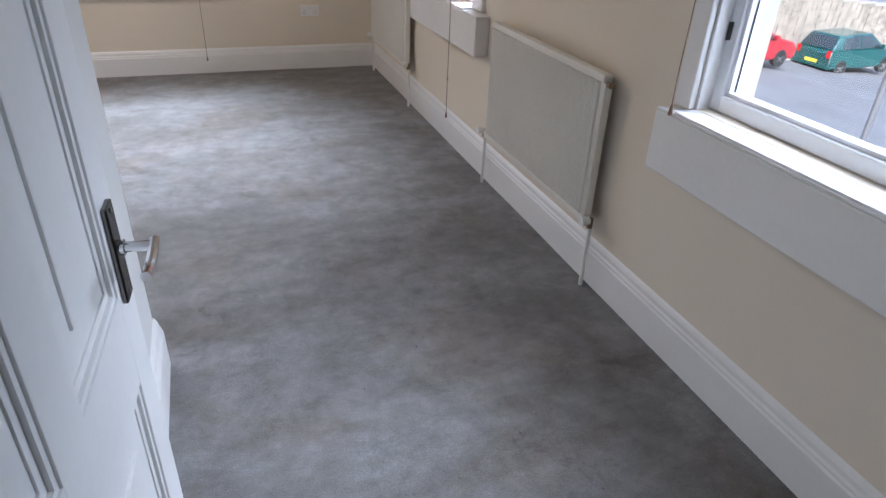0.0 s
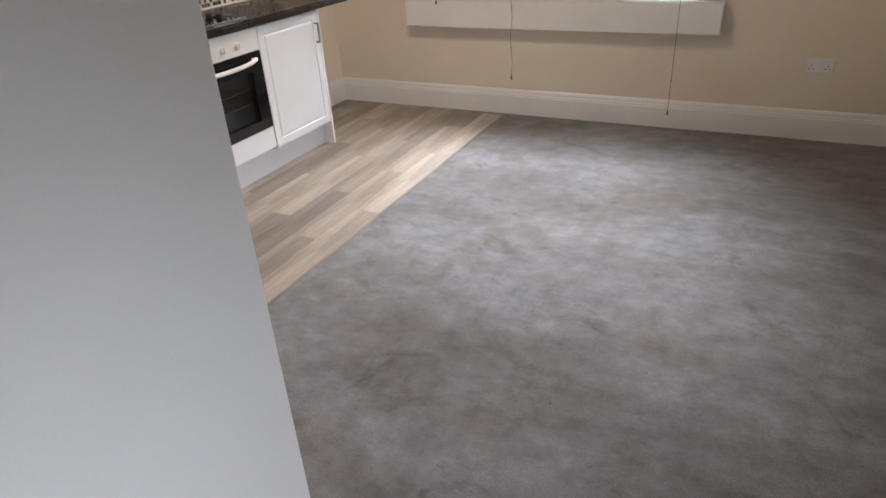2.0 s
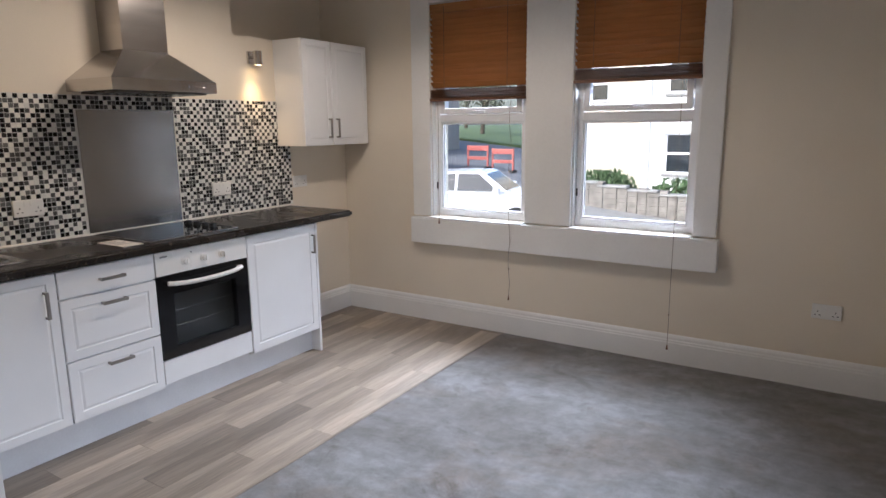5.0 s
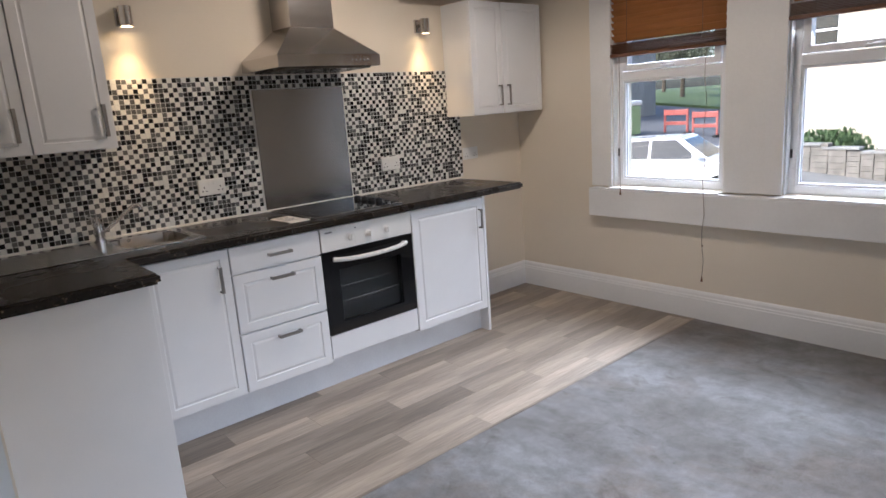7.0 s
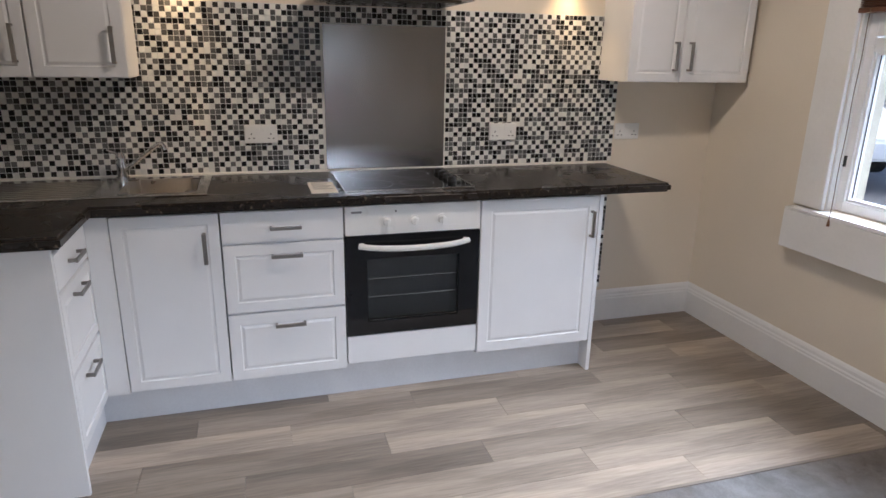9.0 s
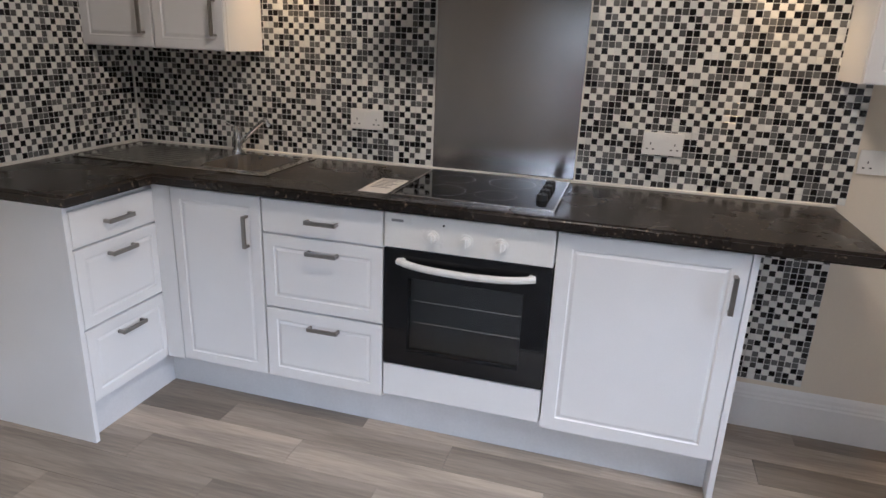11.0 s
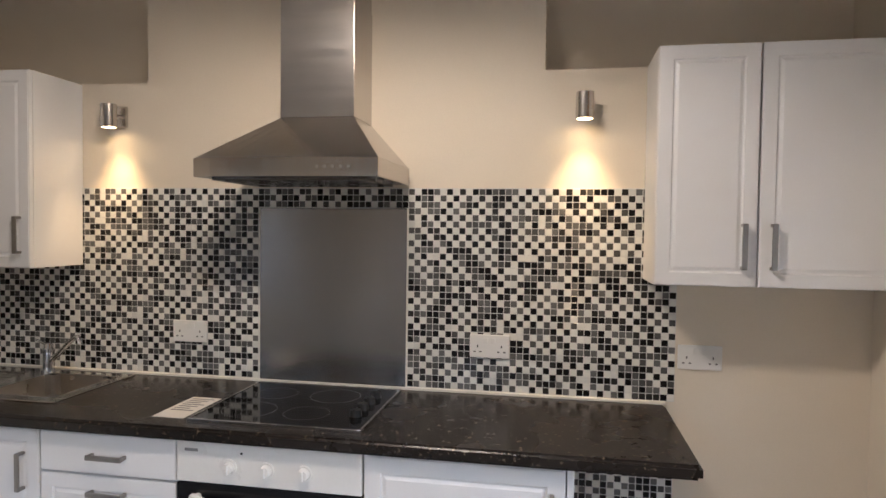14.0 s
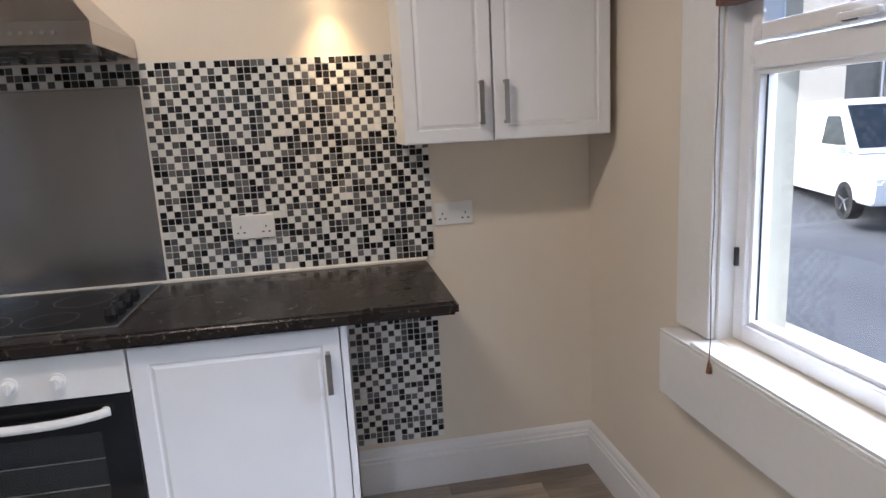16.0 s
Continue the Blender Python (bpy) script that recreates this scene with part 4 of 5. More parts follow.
dr = part("door", bm, M_BLACKGLASS, ov)
part("window", nbox(FX - 0.005, -1.9575, 3.62, 4.033, 0.375, 0.665), M_GLASS, dr)
part("inner_frame", nbox(FX - 0.061, FX - 0.058, 3.60, 4.05, 0.36, 0.68), M_OVENIN, dr)
for z in (0.47, 0.555):
    bm = bmesh.new()
    cyl(bm, (FX - 0.04, 3.625, z), (FX - 0.04, 4.028, z), 0.0025, seg=6)
    for i in range(14):
        y = 3.64 + i * 0.028
        cyl(bm, (FX - 0.055, y, z), (FX - 0.04, y, z), 0.0015, seg=5)
    part("rack", bm, M_STEEL, ov)
bm = bmesh.new()
pts = []
for i in range(15):
    u_ = i / 14
    pts.append(Vector((-1.915 - 0.028 * (2 * u_ - 1) ** 4, 3.585 + 0.485 * u_, 0.716 + 0.012 * (2 * u_ - 1) ** 2)))
tube(bm, pts, 0.0125, 10)
for y in (3.60, 4.055):
    cyl(bm, (-1.957, y, 0.727), (-1.935, y, 0.727), 0.012, seg=10)
part("handle", bm, M_PLASTIC, dr, "white bowed door handle", smooth=True)
part("lower_panel", nbox(FX - 0.02, -1.958, 3.529, 4.124, 0.182, 0.312, bev=0.003), M_UNIT, ov)

# instruction sheet on the worktop
sh = thing("leaflet", (-2.12, 3.46, WT1), "folded printed paper leaflet lying beside the hob", "leaflet")
bm = nbox(-2.245, -2.008, 3.405, 3.515, WT1 + 0.0008, WT1 + 0.0025)
part("sheet", bm, M_PAPER, sh)
for i in range(7):
    part("print_line", nbox(-2.225 + i * 0.022, -2.217 + i * 0.022, 3.42, 3.50 - 0.012 * (i % 3), WT1 + 0.0026, WT1 + 0.003), M_INK, sh)

# steel splashback
spl = thing("splashback", (KX, 3.82, 0.96), "brushed stainless steel splashback sheet behind the hob", "splashback")
part("sheet", nbox(KX + 0.0085, KX + 0.0115, 3.525, 4.116, 0.958, 1.632, bev=0.0008), M_SPLASH, spl)
part("edge_trim", nbox(KX + 0.001, KX + 0.0125, 4.1165, 4.1225, 0.958, 1.632), M_MASTIC, spl)

# cooker hood
hd = thing("cooker_hood", (KX, 3.80, 1.72), "brushed stainless steel chimney cooker hood", "cooker hood")
hy0, hy1, hxf = 3.492, 4.120, -2.105
cy0, cy1, cxf = 3.70, 3.972, -2.315
bm = bmesh.new()
ro = [(KX, hy0), (hxf + 0.0, hy0), (hxf, hy1), (KX, hy1)]
bow = []
n = 10
low = [Vector((KX + 0.001, hy0, 0)), *[Vector((hxf + 0.018 * (1 - (2 * i / n - 1) ** 2), hy0 + (hy1 - hy0) * i / n, 0)) for i in range(n + 1)], Vector((KX + 0.001, hy1, 0))]
up = [Vector((KX + 0.001, cy0, 0)), *[Vector((cxf, cy0 + (cy1 - cy0) * i / n, 0)) for i in range(n + 1)], Vector((KX + 0.001, cy1, 0))]
r0 = [bm.verts.new((p.x, p.y, 1.722)) for p in low]
r1 = [bm.verts.new((p.x, p.y, 1.782)) for p in low]
for a, b in zip(range(len(low)), range(1, len(low))):
    bm.faces.new((r0[a], r0[b], r1[b], r1[a]))
bm.faces.new((r0[-1], r0[0], r1[0], r1[-1]))
bm.faces.new(r0[::-1]), bm.faces.new(r1)
band = part("band", bm, M_STEEL, hd)
bm = bmesh.new()
r1 = [bm.verts.new((p.x if k in (0, len(low) - 1) else p.x - 0.004, p.y, 1.7825)) for k, p in enumerate(low)]
r2 = [bm.verts.new((p.x, p.y, 1.945)) for p in up]
for a, b in zip(range(len(low)), range(1, len(low))):
    bm.faces.new((r1[a], r1[b], r2[b], r2[a]))
bm.faces.new((r1[-1], r1[0], r2[0], r2[-1]))
bm.faces.new(r1[::-1]), bm.faces.new(r2)
part("canopy", bm, M_STEEL, hd)
part("chimney", nbox(KX + 0.001, cxf, cy0, cy1, 1.946, 2.36, bev=0.002), M_STEEL, hd)
part("upper_chimney", nbox(KX + 0.001, cxf - 0.004, cy0 + 0.004, cy1 - 0.004, 2.361, CZ - 0.001), M_STEEL, hd)
for i in range(6):
    y = 3.90 + i * 0.026
    part("button", ncyl((hxf + 0.004, y, 1.752), (hxf + 0.016, y, 1.752), 0.006, seg=10), M_BLACK if i == 0 else M_CHROME, hd)
part("grease_filter", nbox(KX + 0.05, hxf - 0.03, hy0 + 0.05, hy1 - 0.05, 1.712, 1.7215), M_DARKMETAL, hd)


# wall cabinets
def wall_cabinet(y0, y1, split, label, far=False):
    e = thing("wall_cabinet", (KX, (y0 + y1) / 2, 1.39), label, "wall cabinet", group="white wall cabinets")
    bm = nbox(KX + 0.001, -2.274, y0, y1, 1.392, 2.135, bev=0.001)
    part("body", bm, M_UNIT, e)
    for a, b, hx in ((y0, split, split - y0 - 0.042), (split + 0.004, y1, y1 - split - 0.045 if far else 0.038)):
        m = pose(-2.2735, a, 1.392, 0, 0, 90)
        front(e, "door", m, b - a, 0.743, hx, 0.125, True, hl=0.14)


wall_cabinet(4.975, 5.686, 5.272, "white two-door wall cabinet beside the window wall")
wall_cabinet(LY + 0.003, 2.730, 2.392, "white two-door wall cabinet above the sink corner", far=True)


# wall spots
def wall_spot(y):
    e = thing("wall_spot", (KX, y, 1.945), "small steel cylinder wall spotlight, lit and shining down", "wall light", group="wall spots over the tiles")
    part("wall_plate", nbox(KX + 0.0005, KX + 0.018, y - 0.03, y + 0.03, 1.955, 2.04, bev=0.004), M_STEEL, e)
    part("arm", ncyl((KX + 0.017, y, 1.998), (KX + 0.05, y, 1.998), 0.009, seg=10), M_STEEL, e)
    bm = bmesh.new()
    bmesh.ops.create_cone(bm, cap_ends=False, segments=28, radius1=0.030, radius2=0.030, depth=0.092, matrix=Matrix.Translation((KX + 0.078, y, 1.992)))
    bmesh.ops.create_circle(bm, cap_ends=True, segments=28, radius=0.030, matrix=Matrix.Translation((KX + 0.078, y, 2.038)))
    part("can", bm, M_STEEL, e, smooth=True, recalc=False)
    part("lamp", ncyl((KX + 0.078, y, 1.956), (KX + 0.078, y, 1.962), 0.025, seg=20), M_BULB, e, "glowing warm lamp face")
    li = bpy.data.lights.new("spot_beam", "SPOT")
    li.energy, li.color, li.spot_size, li.spot_blend, li.shadow_soft_size = 3.0, (1.0, 0.64, 0.30), radians(80), 1.0, 0.03
    ob = new("spot_beam", li)
    ob.matrix_world = look((KX + 0.078, y, 1.950), (KX + 0.06, y, 1.0))


wall_spot(4.760)
wall_spot(2.911)

# ceiling light
LBX, LBY = -1.15, 4.12
cl = thing("ceiling_spotlight_bar", (LBX, LBY, CZ - 0.12), "white ceiling bar with two lit spotlights", "ceiling light")
part("bar", nbox(LBX - 0.025, LBX + 0.025, LBY - 0.32, LBY + 0.32, CZ - 0.025, CZ - 0.001, bev=0.004), M_PLASTIC, cl)
for y in (LBY - 0.1, LBY + 0.1):
    d = Vector((-0.35, 0.0, -1.0)).normalized()
    p = Vector((LBX, y, CZ - 0.08))
    bm = bmesh.new()
    bmesh.ops.create_cone(bm, cap_ends=False, segments=24, radius1=0.034, radius2=0.028, depth=0.09, matrix=Matrix.Translation(p) @ (-d).to_track_quat("Z", "Y").to_matrix().to_4x4())
    hdl = part("head", bm, M_STEEL, cl, recalc=False)
    part("stem", ncyl((LBX, y, CZ - 0.026), p, 0.008, seg=8), M_STEEL, cl)
    part("lamp", ncyl(p + d * 0.030, p + d * 0.036, 0.028, seg=20), M_BULB, hdl, "glowing warm lamp face")
    li = bpy.data.lights.new("ceiling_beam", "SPOT")
    li.energy, li.color, li.spot_size, li.spot_blend, li.shadow_soft_size = 6.0, (1.0, 0.83, 0.66), radians(170), 0.4, 0.06
    ob = new("ceiling_beam", li)
    ob.matrix_world = look(p + d * 0.05, p + d * 0.05 + Vector((0.0, -0.10, -1)))

# ---- entrance door ----
DW, DH, DT = 0.765, 1.985, 0.040
dr = thing("door_1", (-0.085, DY + 0.005, 0.008), "white painted four-panel door standing open", "door", kind="structure", rz=86.0)
bm = bmesh.new()
st, mid = 0.088, 0.10
rails = ((0.0, 0.20), (0.70, 0.86), (1.88, DH))
for a, b in ((0, st), (DW / 2 - mid / 2, DW / 2 + mid / 2), (DW - st, DW)):
    box(bm, a, b, -DT, 0, 0, DH, bev=0.002)
for a, b in rails:
    box(bm, 0.01, DW - 0.01, -DT + 0.0006, -0.0006, a, b)
part("frame", bm, M_TRIM, dr, local=True)
for za, zb in ((0.20, 0.70), (0.86, 1.88)):
    for xa, xb in ((st, DW / 2 - mid / 2), (DW / 2 + mid / 2, DW - st)):
        bm = nbox(xa - 0.005, xb + 0.005, -DT / 2 - 0.007, -DT / 2 + 0.007, za - 0.005, zb + 0.005)
        box(bm, xa + 0.07, xb - 0.07, -DT / 2 - 0.012, -DT / 2 + 0.012, za + 0.07, zb - 0.07, bev=0.004)
        p = part("panel", bm, M_TRIM, dr, local=True)
        for y0, y1 in ((-DT + 0.004, -DT / 2 - 0.006), (-DT / 2 + 0.006, -0.004)):
            bm = bmesh.new()
            for t, q in ((0.010, 0.0), (0.024, 0.006)):
                ya, yb = (y0 + q, y1) if y0 < -DT / 2 - 0.007 else (y0, y1 - q)
                box(bm, xa, xa + t, ya, yb, za, zb)
                box(bm, xb - t, xb, ya, yb, za, zb)
                box(bm, xa + t, xb - t, ya, yb, za, za + t)
                box(bm, xa + t, xb - t, ya, yb, zb - t, zb)
            part("moulding", bm, M_TRIM, p, local=True)
HZ_ = 0.925
for s, y in ((-1, -DT), (1, 0.0)):
    h = part("door_handle", nbox(DW - 0.075, DW - 0.035, min(y, y + s * 0.009), max(y, y + s * 0.009), HZ_ - 0.085, HZ_ + 0.07, bev=0.003), M_DARKMETAL, dr, "dark chrome lever handle on a backplate", local=True)
    bm = bmesh.new()
    x = DW - 0.055
    cyl(bm, (x, y, HZ_), (x, y + s * 0.016, HZ_), 0.012, seg=16)
    cyl(bm, (x, y + s * 0.012, HZ_), (x, y + s * 0.055, HZ_), 0.008, seg=14)
    part("spindle", bm, M_CHROME, h, local=True, smooth=True)
    bm = bmesh.new()
    pts = [Vector((x + 0.008 - 0.105 * i / 8, y + s * 0.056, HZ_ + 0.004 - 0.006 * math.sin(i / 8 * 3.1))) for i in range(9)]
    tube(bm, pts, 0.0075, 10)
    part("lever", bm, M_CHROME, h, local=True, smooth=True)
    for dz in (-0.075, 0.06):
        part("screw", ncyl((x, y + s * 0.008, HZ_ + dz), (x, y + s * 0.0105, HZ_ + dz), 0.004, seg=8), M_CHROME, h, local=True)
bm = bmesh.new()
box(bm, -0.088, -0.062, DY - 0.121, DY + 0.0, 0, 2.06)
box(bm, 0.694, 0.719, DY - 0.121, DY, 0, 2.06)
box(bm, -0.062, 0.694, DY - 0.121, DY, 2.035, 2.059)
structure("trim_door_lining", bm, M_TRIM, "white painted door lining", "door frame")
# ---- outside ----
def ground_z(x, y):
    xc = max(-25.0, min(30.0, x))
    yc = max(-30.0, min(60.0, y))
    return -0.62 - 0.105 * (xc + 12) + 0.012 * (yc - 15)


bm = bmesh.new()
ticks = [-900, -200, -80, -40, -25, -15, -8, -3, 3, 8, 15, 22, 30, 45, 90, 250, 900]
gr = [[bm.verts.new((x, y, ground_z(x, y))) for y in ticks] for x in ticks]
for i in range(len(ticks) - 1):
    for j in range(len(ticks) - 1):
        bm.faces.new((gr[i][j], gr[i + 1][j], gr[i + 1][j + 1], gr[i][j + 1]))
structure("ground", bm, M_ASPHALT, "grey asphalt street and parking ground", "ground")


def strip(name, x0, x1, y0, y1, h, material, label, category):
    bm = bmesh.new()
    n = 12
    for i in range(n):
        xa, xb = x0 + (x1 - x0) * i / n, x0 + (x1 - x0) * (i + 1) / n
        vs = box(bm, xa, xb, y0, y1, 0, 1)
        for v in vs:
            v.co.z = ground_z(v.co.x, v.co.y) + (h if v.co.z > 0.5 else -0.2)
    return structure(name, bm, material, label, category)


strip("pavement", -40, 30, 19.6, 21.4, 0.11, M_PAVE, "grey pavement with kerb along the street", "pavement")
strip("ground_grass_bank", -60, 8, 38, 120, 0.15, M_GRASS, "rough green grass bank beyond the street", "grass")


def garden_wall(x0, x1, y, h, label):
    bm = bmesh.new()
    rnd = random.Random(int(abs(x0 * 7 + y)))
    x = x0
    while x < x1:
        w = rnd.uniform(0.25, 0.5)
        zb = ground_z(x, y)
        z = zb - 0.1
        while z < zb + h:
            hh = rnd.uniform(0.13, 0.2)
            box(bm, x + 0.01, min(x1, x + w) - 0.01, y - 0.15 + rnd.uniform(-0.02, 0.02), y + 0.2, z + 0.008, z + hh)
            z += hh
        x += w
    e = thing("garden_wall", (x0, y, ground_z(x0, y)), label, "stone wall")
    part("stones", bm, M_RUBBLE, e)
    bm = bmesh.new()
    n = max(2, int((x1 - x0) / 0.9))
    for i in range(n):
        xa, xb = x0 + (x1 - x0) * i / n, x0 + (x1 - x0) * (i + 1) / n
        z = ground_z((xa + xb) / 2, y) + h + 0.05
        box(bm, xa + 0.01, xb - 0.01, y - 0.2, y + 0.22, z, z + 0.07, bev=0.02)
    part("coping", bm, M_GREYSTONE, e)


garden_wall(-7.5, 2.0, 21.6, 0.75, "low rubble stone garden wall with flat coping")
garden_wall(8.0, 40.0, 20.6, 2.3, "high grey rubble wall behind the parked cars")


def leaves(name, centre, size, count, seed, material, label, category, flat=False):
    rnd = random.Random(seed)
    verts, faces = [], []
    for i in range(count):
        while True:
            p = Vector((rnd.uniform(-1, 1), rnd.uniform(-1, 1), rnd.uniform(-1, 1)))
            if p.length < 1:
                break
        p = Vector((p.x * size[0], p.y * size[1], abs(p.z) * size[2] if flat else p.z * size[2]))
        p *= 0.75 + 0.35 * noise.noise(p * 1.2 + Vector((seed, 0, 0)))
        r = rnd.uniform(0.05, 0.13)
        q = Euler((rnd.uniform(0, 6), rnd.uniform(0, 6), rnd.uniform(0, 6))).to_matrix()
        k = len(verts)
        for c in ((-r, 0, 0), (0, -r * 0.5, 0.02), (r, 0, 0), (0, r * 0.5, 0.02)):
            verts.append(Vector(centre) + p + q @ Vector(c))
        faces.append((k, k + 1, k + 2, k + 3))
    me = bpy.data.meshes.new(name)
    me.from_pydata(verts, [], faces)
    me.materials.append(material)
    return new(name, me)


for i, (x, y, sx) in enumerate(((-5.6, 22.5, 1.5), (-3.2, 22.6, 1.6), (-0.9, 22.6, 1.2))):
    e = thing("bush", (x, y, ground_z(x, y)), "shaggy green bush growing over the garden wall", "bush", group="bushes by the white house")
    o = leaves("foliage", (0, 0, 0.6), (sx, 0.7, 0.9), 1500, i + 3, M_LEAF, "", "")
    o.parent = e
    bm = bmesh.new()
    for k in range(5):
        cyl(bm, (0, 0, -0.1), (0.5 * math.sin(k * 1.3), 0.3 * math.cos(k * 2.1), 0.8), 0.03, 0.012, seg=6)
    part("stems", bm, M_BARK, e, local=True)


def tree(x, y, h, seed, label):
    z0 = ground_z(x, y)
    rnd = random.Random(seed)
    e = thing("tree", (x, y, z0), label, "tree", group="trees on the bank")
    bm = bmesh.new()
    cyl(bm, (0, 0, -0.2), (0.1, 0, h * 0.5), 0.18, 0.11, seg=8)
    tips = []
    for i in range(9):
        a = i * 2.4
        p = Vector((0.1, 0, h * rnd.uniform(0.3, 0.5)))
        q = p + Vector((math.cos(a) * h * 0.22, math.sin(a) * h * 0.22, h * rnd.uniform(0.15, 0.4)))
        cyl(bm, p, q, 0.07, 0.02, seg=6)
        tips.append(q)
    part("trunk", bm, M_BARK, e, local=True)
    verts, faces = [], []
    for q in tips:
        for i in range(260):
            p = q + Vector((rnd.gauss(0, 1), rnd.gauss(0, 1), rnd.gauss(0, 0.8))) * h * 0.10
            r = rnd.uniform(0.08, 0.18)
            m = Euler((rnd.uniform(0, 6), rnd.uniform(0, 6), 0)).to_matrix()
            k = len(verts)
            for c in ((-r, 0, 0), (0, -r * 0.5, 0), (r, 0, 0), (0, r * 0.5, 0)):
                verts.append(p + m @ Vector(c))
            faces.append((k, k + 1, k + 2, k + 3))
    me = bpy.data.meshes.new("crown")
    me.from_pydata(verts, [], faces)
    me.materials.append(M_LEAFDULL)
    c = new("crown", me)
    c.parent = e


for i, (x, y, h) in enumerate(((-22, 44, 5), (-28, 52, 6), (-15, 50, 5), (-33, 40, 5), (-38, 60, 7), (22, 22, 5), (28, 23, 6), (16, 22.5, 5))):
    tree(x, y, h, i + 11, "bare-limbed tree with dull green crown")


def house(x0, x1, y0, y1, h, wallmat, wins, label, roof=True):
    """A house whose front faces the street at y0; wins: (x, z, w, h) of the sash windows."""
    zb = min(ground_z(x0, y0), ground_z(x1, y0), ground_z(x0, y1)) - 0.5
    e = thing("house", ((x0 + x1) / 2, y0, zb), label, "house", group="houses across the street")
    bm = bmesh.new()
    xs_ = sorted({x0, x1, *[w[0] for w in wins], *[w[0] + w[2] for w in wins]})
    for a, b in zip(xs_, xs_[1:]):
        holes = sorted((w[1], w[1] + w[3]) for w in wins if w[0] <= a + 1e-6 and w[0] + w[2] >= b - 1e-6)
        z = zb
        for ha, hb_ in holes:
            box(bm, a, b, y0, y0 + 0.3, z, ha)
            z = hb_
        box(bm, a, b, y0, y0 + 0.3, z, h)
    box(bm, x0, x0 + 0.3, y0 + 0.3, y1, zb, h)
    box(bm, x1 - 0.3, x1, y0 + 0.3, y1, zb, h)
    box(bm, x0 + 0.3, x1 - 0.3, y1 - 0.3, y1, zb, h)
    part("wall", bm, wallmat, e)
    for wx, wz, ww, wh in wins:
        bm = bmesh.new()
        for a in ((wx, wx + 0.07, wz, wz + wh), (wx + ww - 0.07, wx + ww, wz, wz + wh), (wx + 0.07, wx + ww - 0.07, wz, wz + 0.07), (wx + 0.07, wx + ww - 0.07, wz + wh - 0.07, wz + wh), (wx + 0.07, wx + ww - 0.07, wz + wh / 2 - 0.04, wz + wh / 2 + 0.04)):
            box(bm, a[0], a[1], y0 + 0.08, y0 + 0.16, a[2], a[3])
        w = part("window", bm, M_UPVC, e)
        part("pane", nbox(wx + 0.06, wx + ww - 0.06, y0 + 0.115, y0 + 0.125, wz + 0.06, wz + wh - 0.06), M_CARGLASS, w)
        part("sill", nbox(wx - 0.08, wx + ww + 0.08, y0 - 0.08, y0 + 0.1, wz - 0.1, wz - 0.001), M_GREYSTONE, w)
    if roof:
        bm = bmesh.new()
        ym = (y0 + y1) / 2
        vs = [bm.verts.new(p) for p in ((x0 - 0.2, y0 - 0.3, h), (x1 + 0.2, y0 - 0.3, h), (x1 + 0.2, y1 + 0.3, h), (x0 - 0.2, y1 + 0.3, h), (x0 - 0.2, ym, h + 2.6), (x1 + 0.2, ym, h + 2.6))]
        for f in ((0, 1, 5, 4), (2, 3, 4, 5), (0, 4, 3), (1, 2, 5), (3, 2, 1, 0)):
            bm.faces.new([vs[i] for i in f])
        r = part("roof", bm, M_SLATE, e)
        part("chimney", nbox(x1 - 1.6, x1 - 0.7, ym - 0.4, ym + 0.4, h + 1.2, h + 3.6, bev=0.02), wallmat, r)
    bm = bmesh.new()
    cyl(bm, (x0 + 0.25, y0 - 0.06, zb), (x0 + 0.25, y0 - 0.06, h), 0.05, seg=8)
    part("drainpipe", bm, M_UPVC, e)


house(-5.6, 3.5, 26.5, 34, 5.2, M_RENDERWALL, [(-4.75, -0.35, 1.0, 1.5), (-1.6, -0.35, 1.0, 1.5), (-4.75, 2.6, 1.0, 1.5), (-1.6, 2.6, 1.0, 1.5)], "white rendered two-storey house with sash windows")
house(-9.0, -5.62, 27.6, 35, 5.0, M_BATHSTONE, [(-8.2, 2.4, 0.9, 1.4)], "pale limestone house beside the white one")
house(-42.0, -23.0, 25.0, 33, 6.0, M_GREYSTONE, [(-40 + 3.2 * i, z, 1.0, 1.7) for i in range(5) for z in (1.3, 4.0)], "grey stone terrace with sash windows across the street")
house(-23.0, -17.5, 26.5, 33, 6.0, M_GREYSTONE, [(-22 + 2.4 * i, z, 1.0, 1.6) for i in range(2) for z in (0.7, 3.6)], "end of the grey stone terrace")


def wheel(e, x, y, r, side):
    w = part("wheel", ncyl((x, y - 0.09, r), (x, y + 0.09, r), r * 0.66, seg=18), M_RIM, e, local=True)
    bm = bmesh.new()
    bmesh.ops.create_cone(bm, cap_ends=False, segments=22, radius1=r, radius2=r, depth=0.20, matrix=Matrix.Translation((x, y, r)) @ pose(0, 0, 0, 90))
    bmesh.ops.create_cone(bm, cap_ends=False, segments=22, radius1=r * 0.66, radius2=r * 0.66, depth=0.20, matrix=Matrix.Translation((x, y, r)) @ pose(0, 0, 0, 90))
    bm.edges.ensure_lookup_table()
    bmesh.ops.bridge_loops(bm, edges=[q for q in bm.edges if q.is_boundary and q.verts[0].co.y < y])
    bmesh.ops.bridge_loops(bm, edges=[q for q in bm.edges if q.is_boundary and q.verts[0].co.y > y])
    part("tyre", bm, M_TYRE, w, local=True)
    for k in range(5):
        a = k * 1.257
        part("spoke", nbox(x - 0.02, x + 0.02, y + side * 0.092 - 0.004, y + side * 0.092 + 0.004, r + 0.02, r + r * 0.6) if k == 0 else ncyl((x, y + side * 0.09, r), (x + math.sin(a) * r * 0.6, y + side * 0.09, r + math.cos(a) * r * 0.6), 0.02, seg=6), M_RIM, w, local=True)


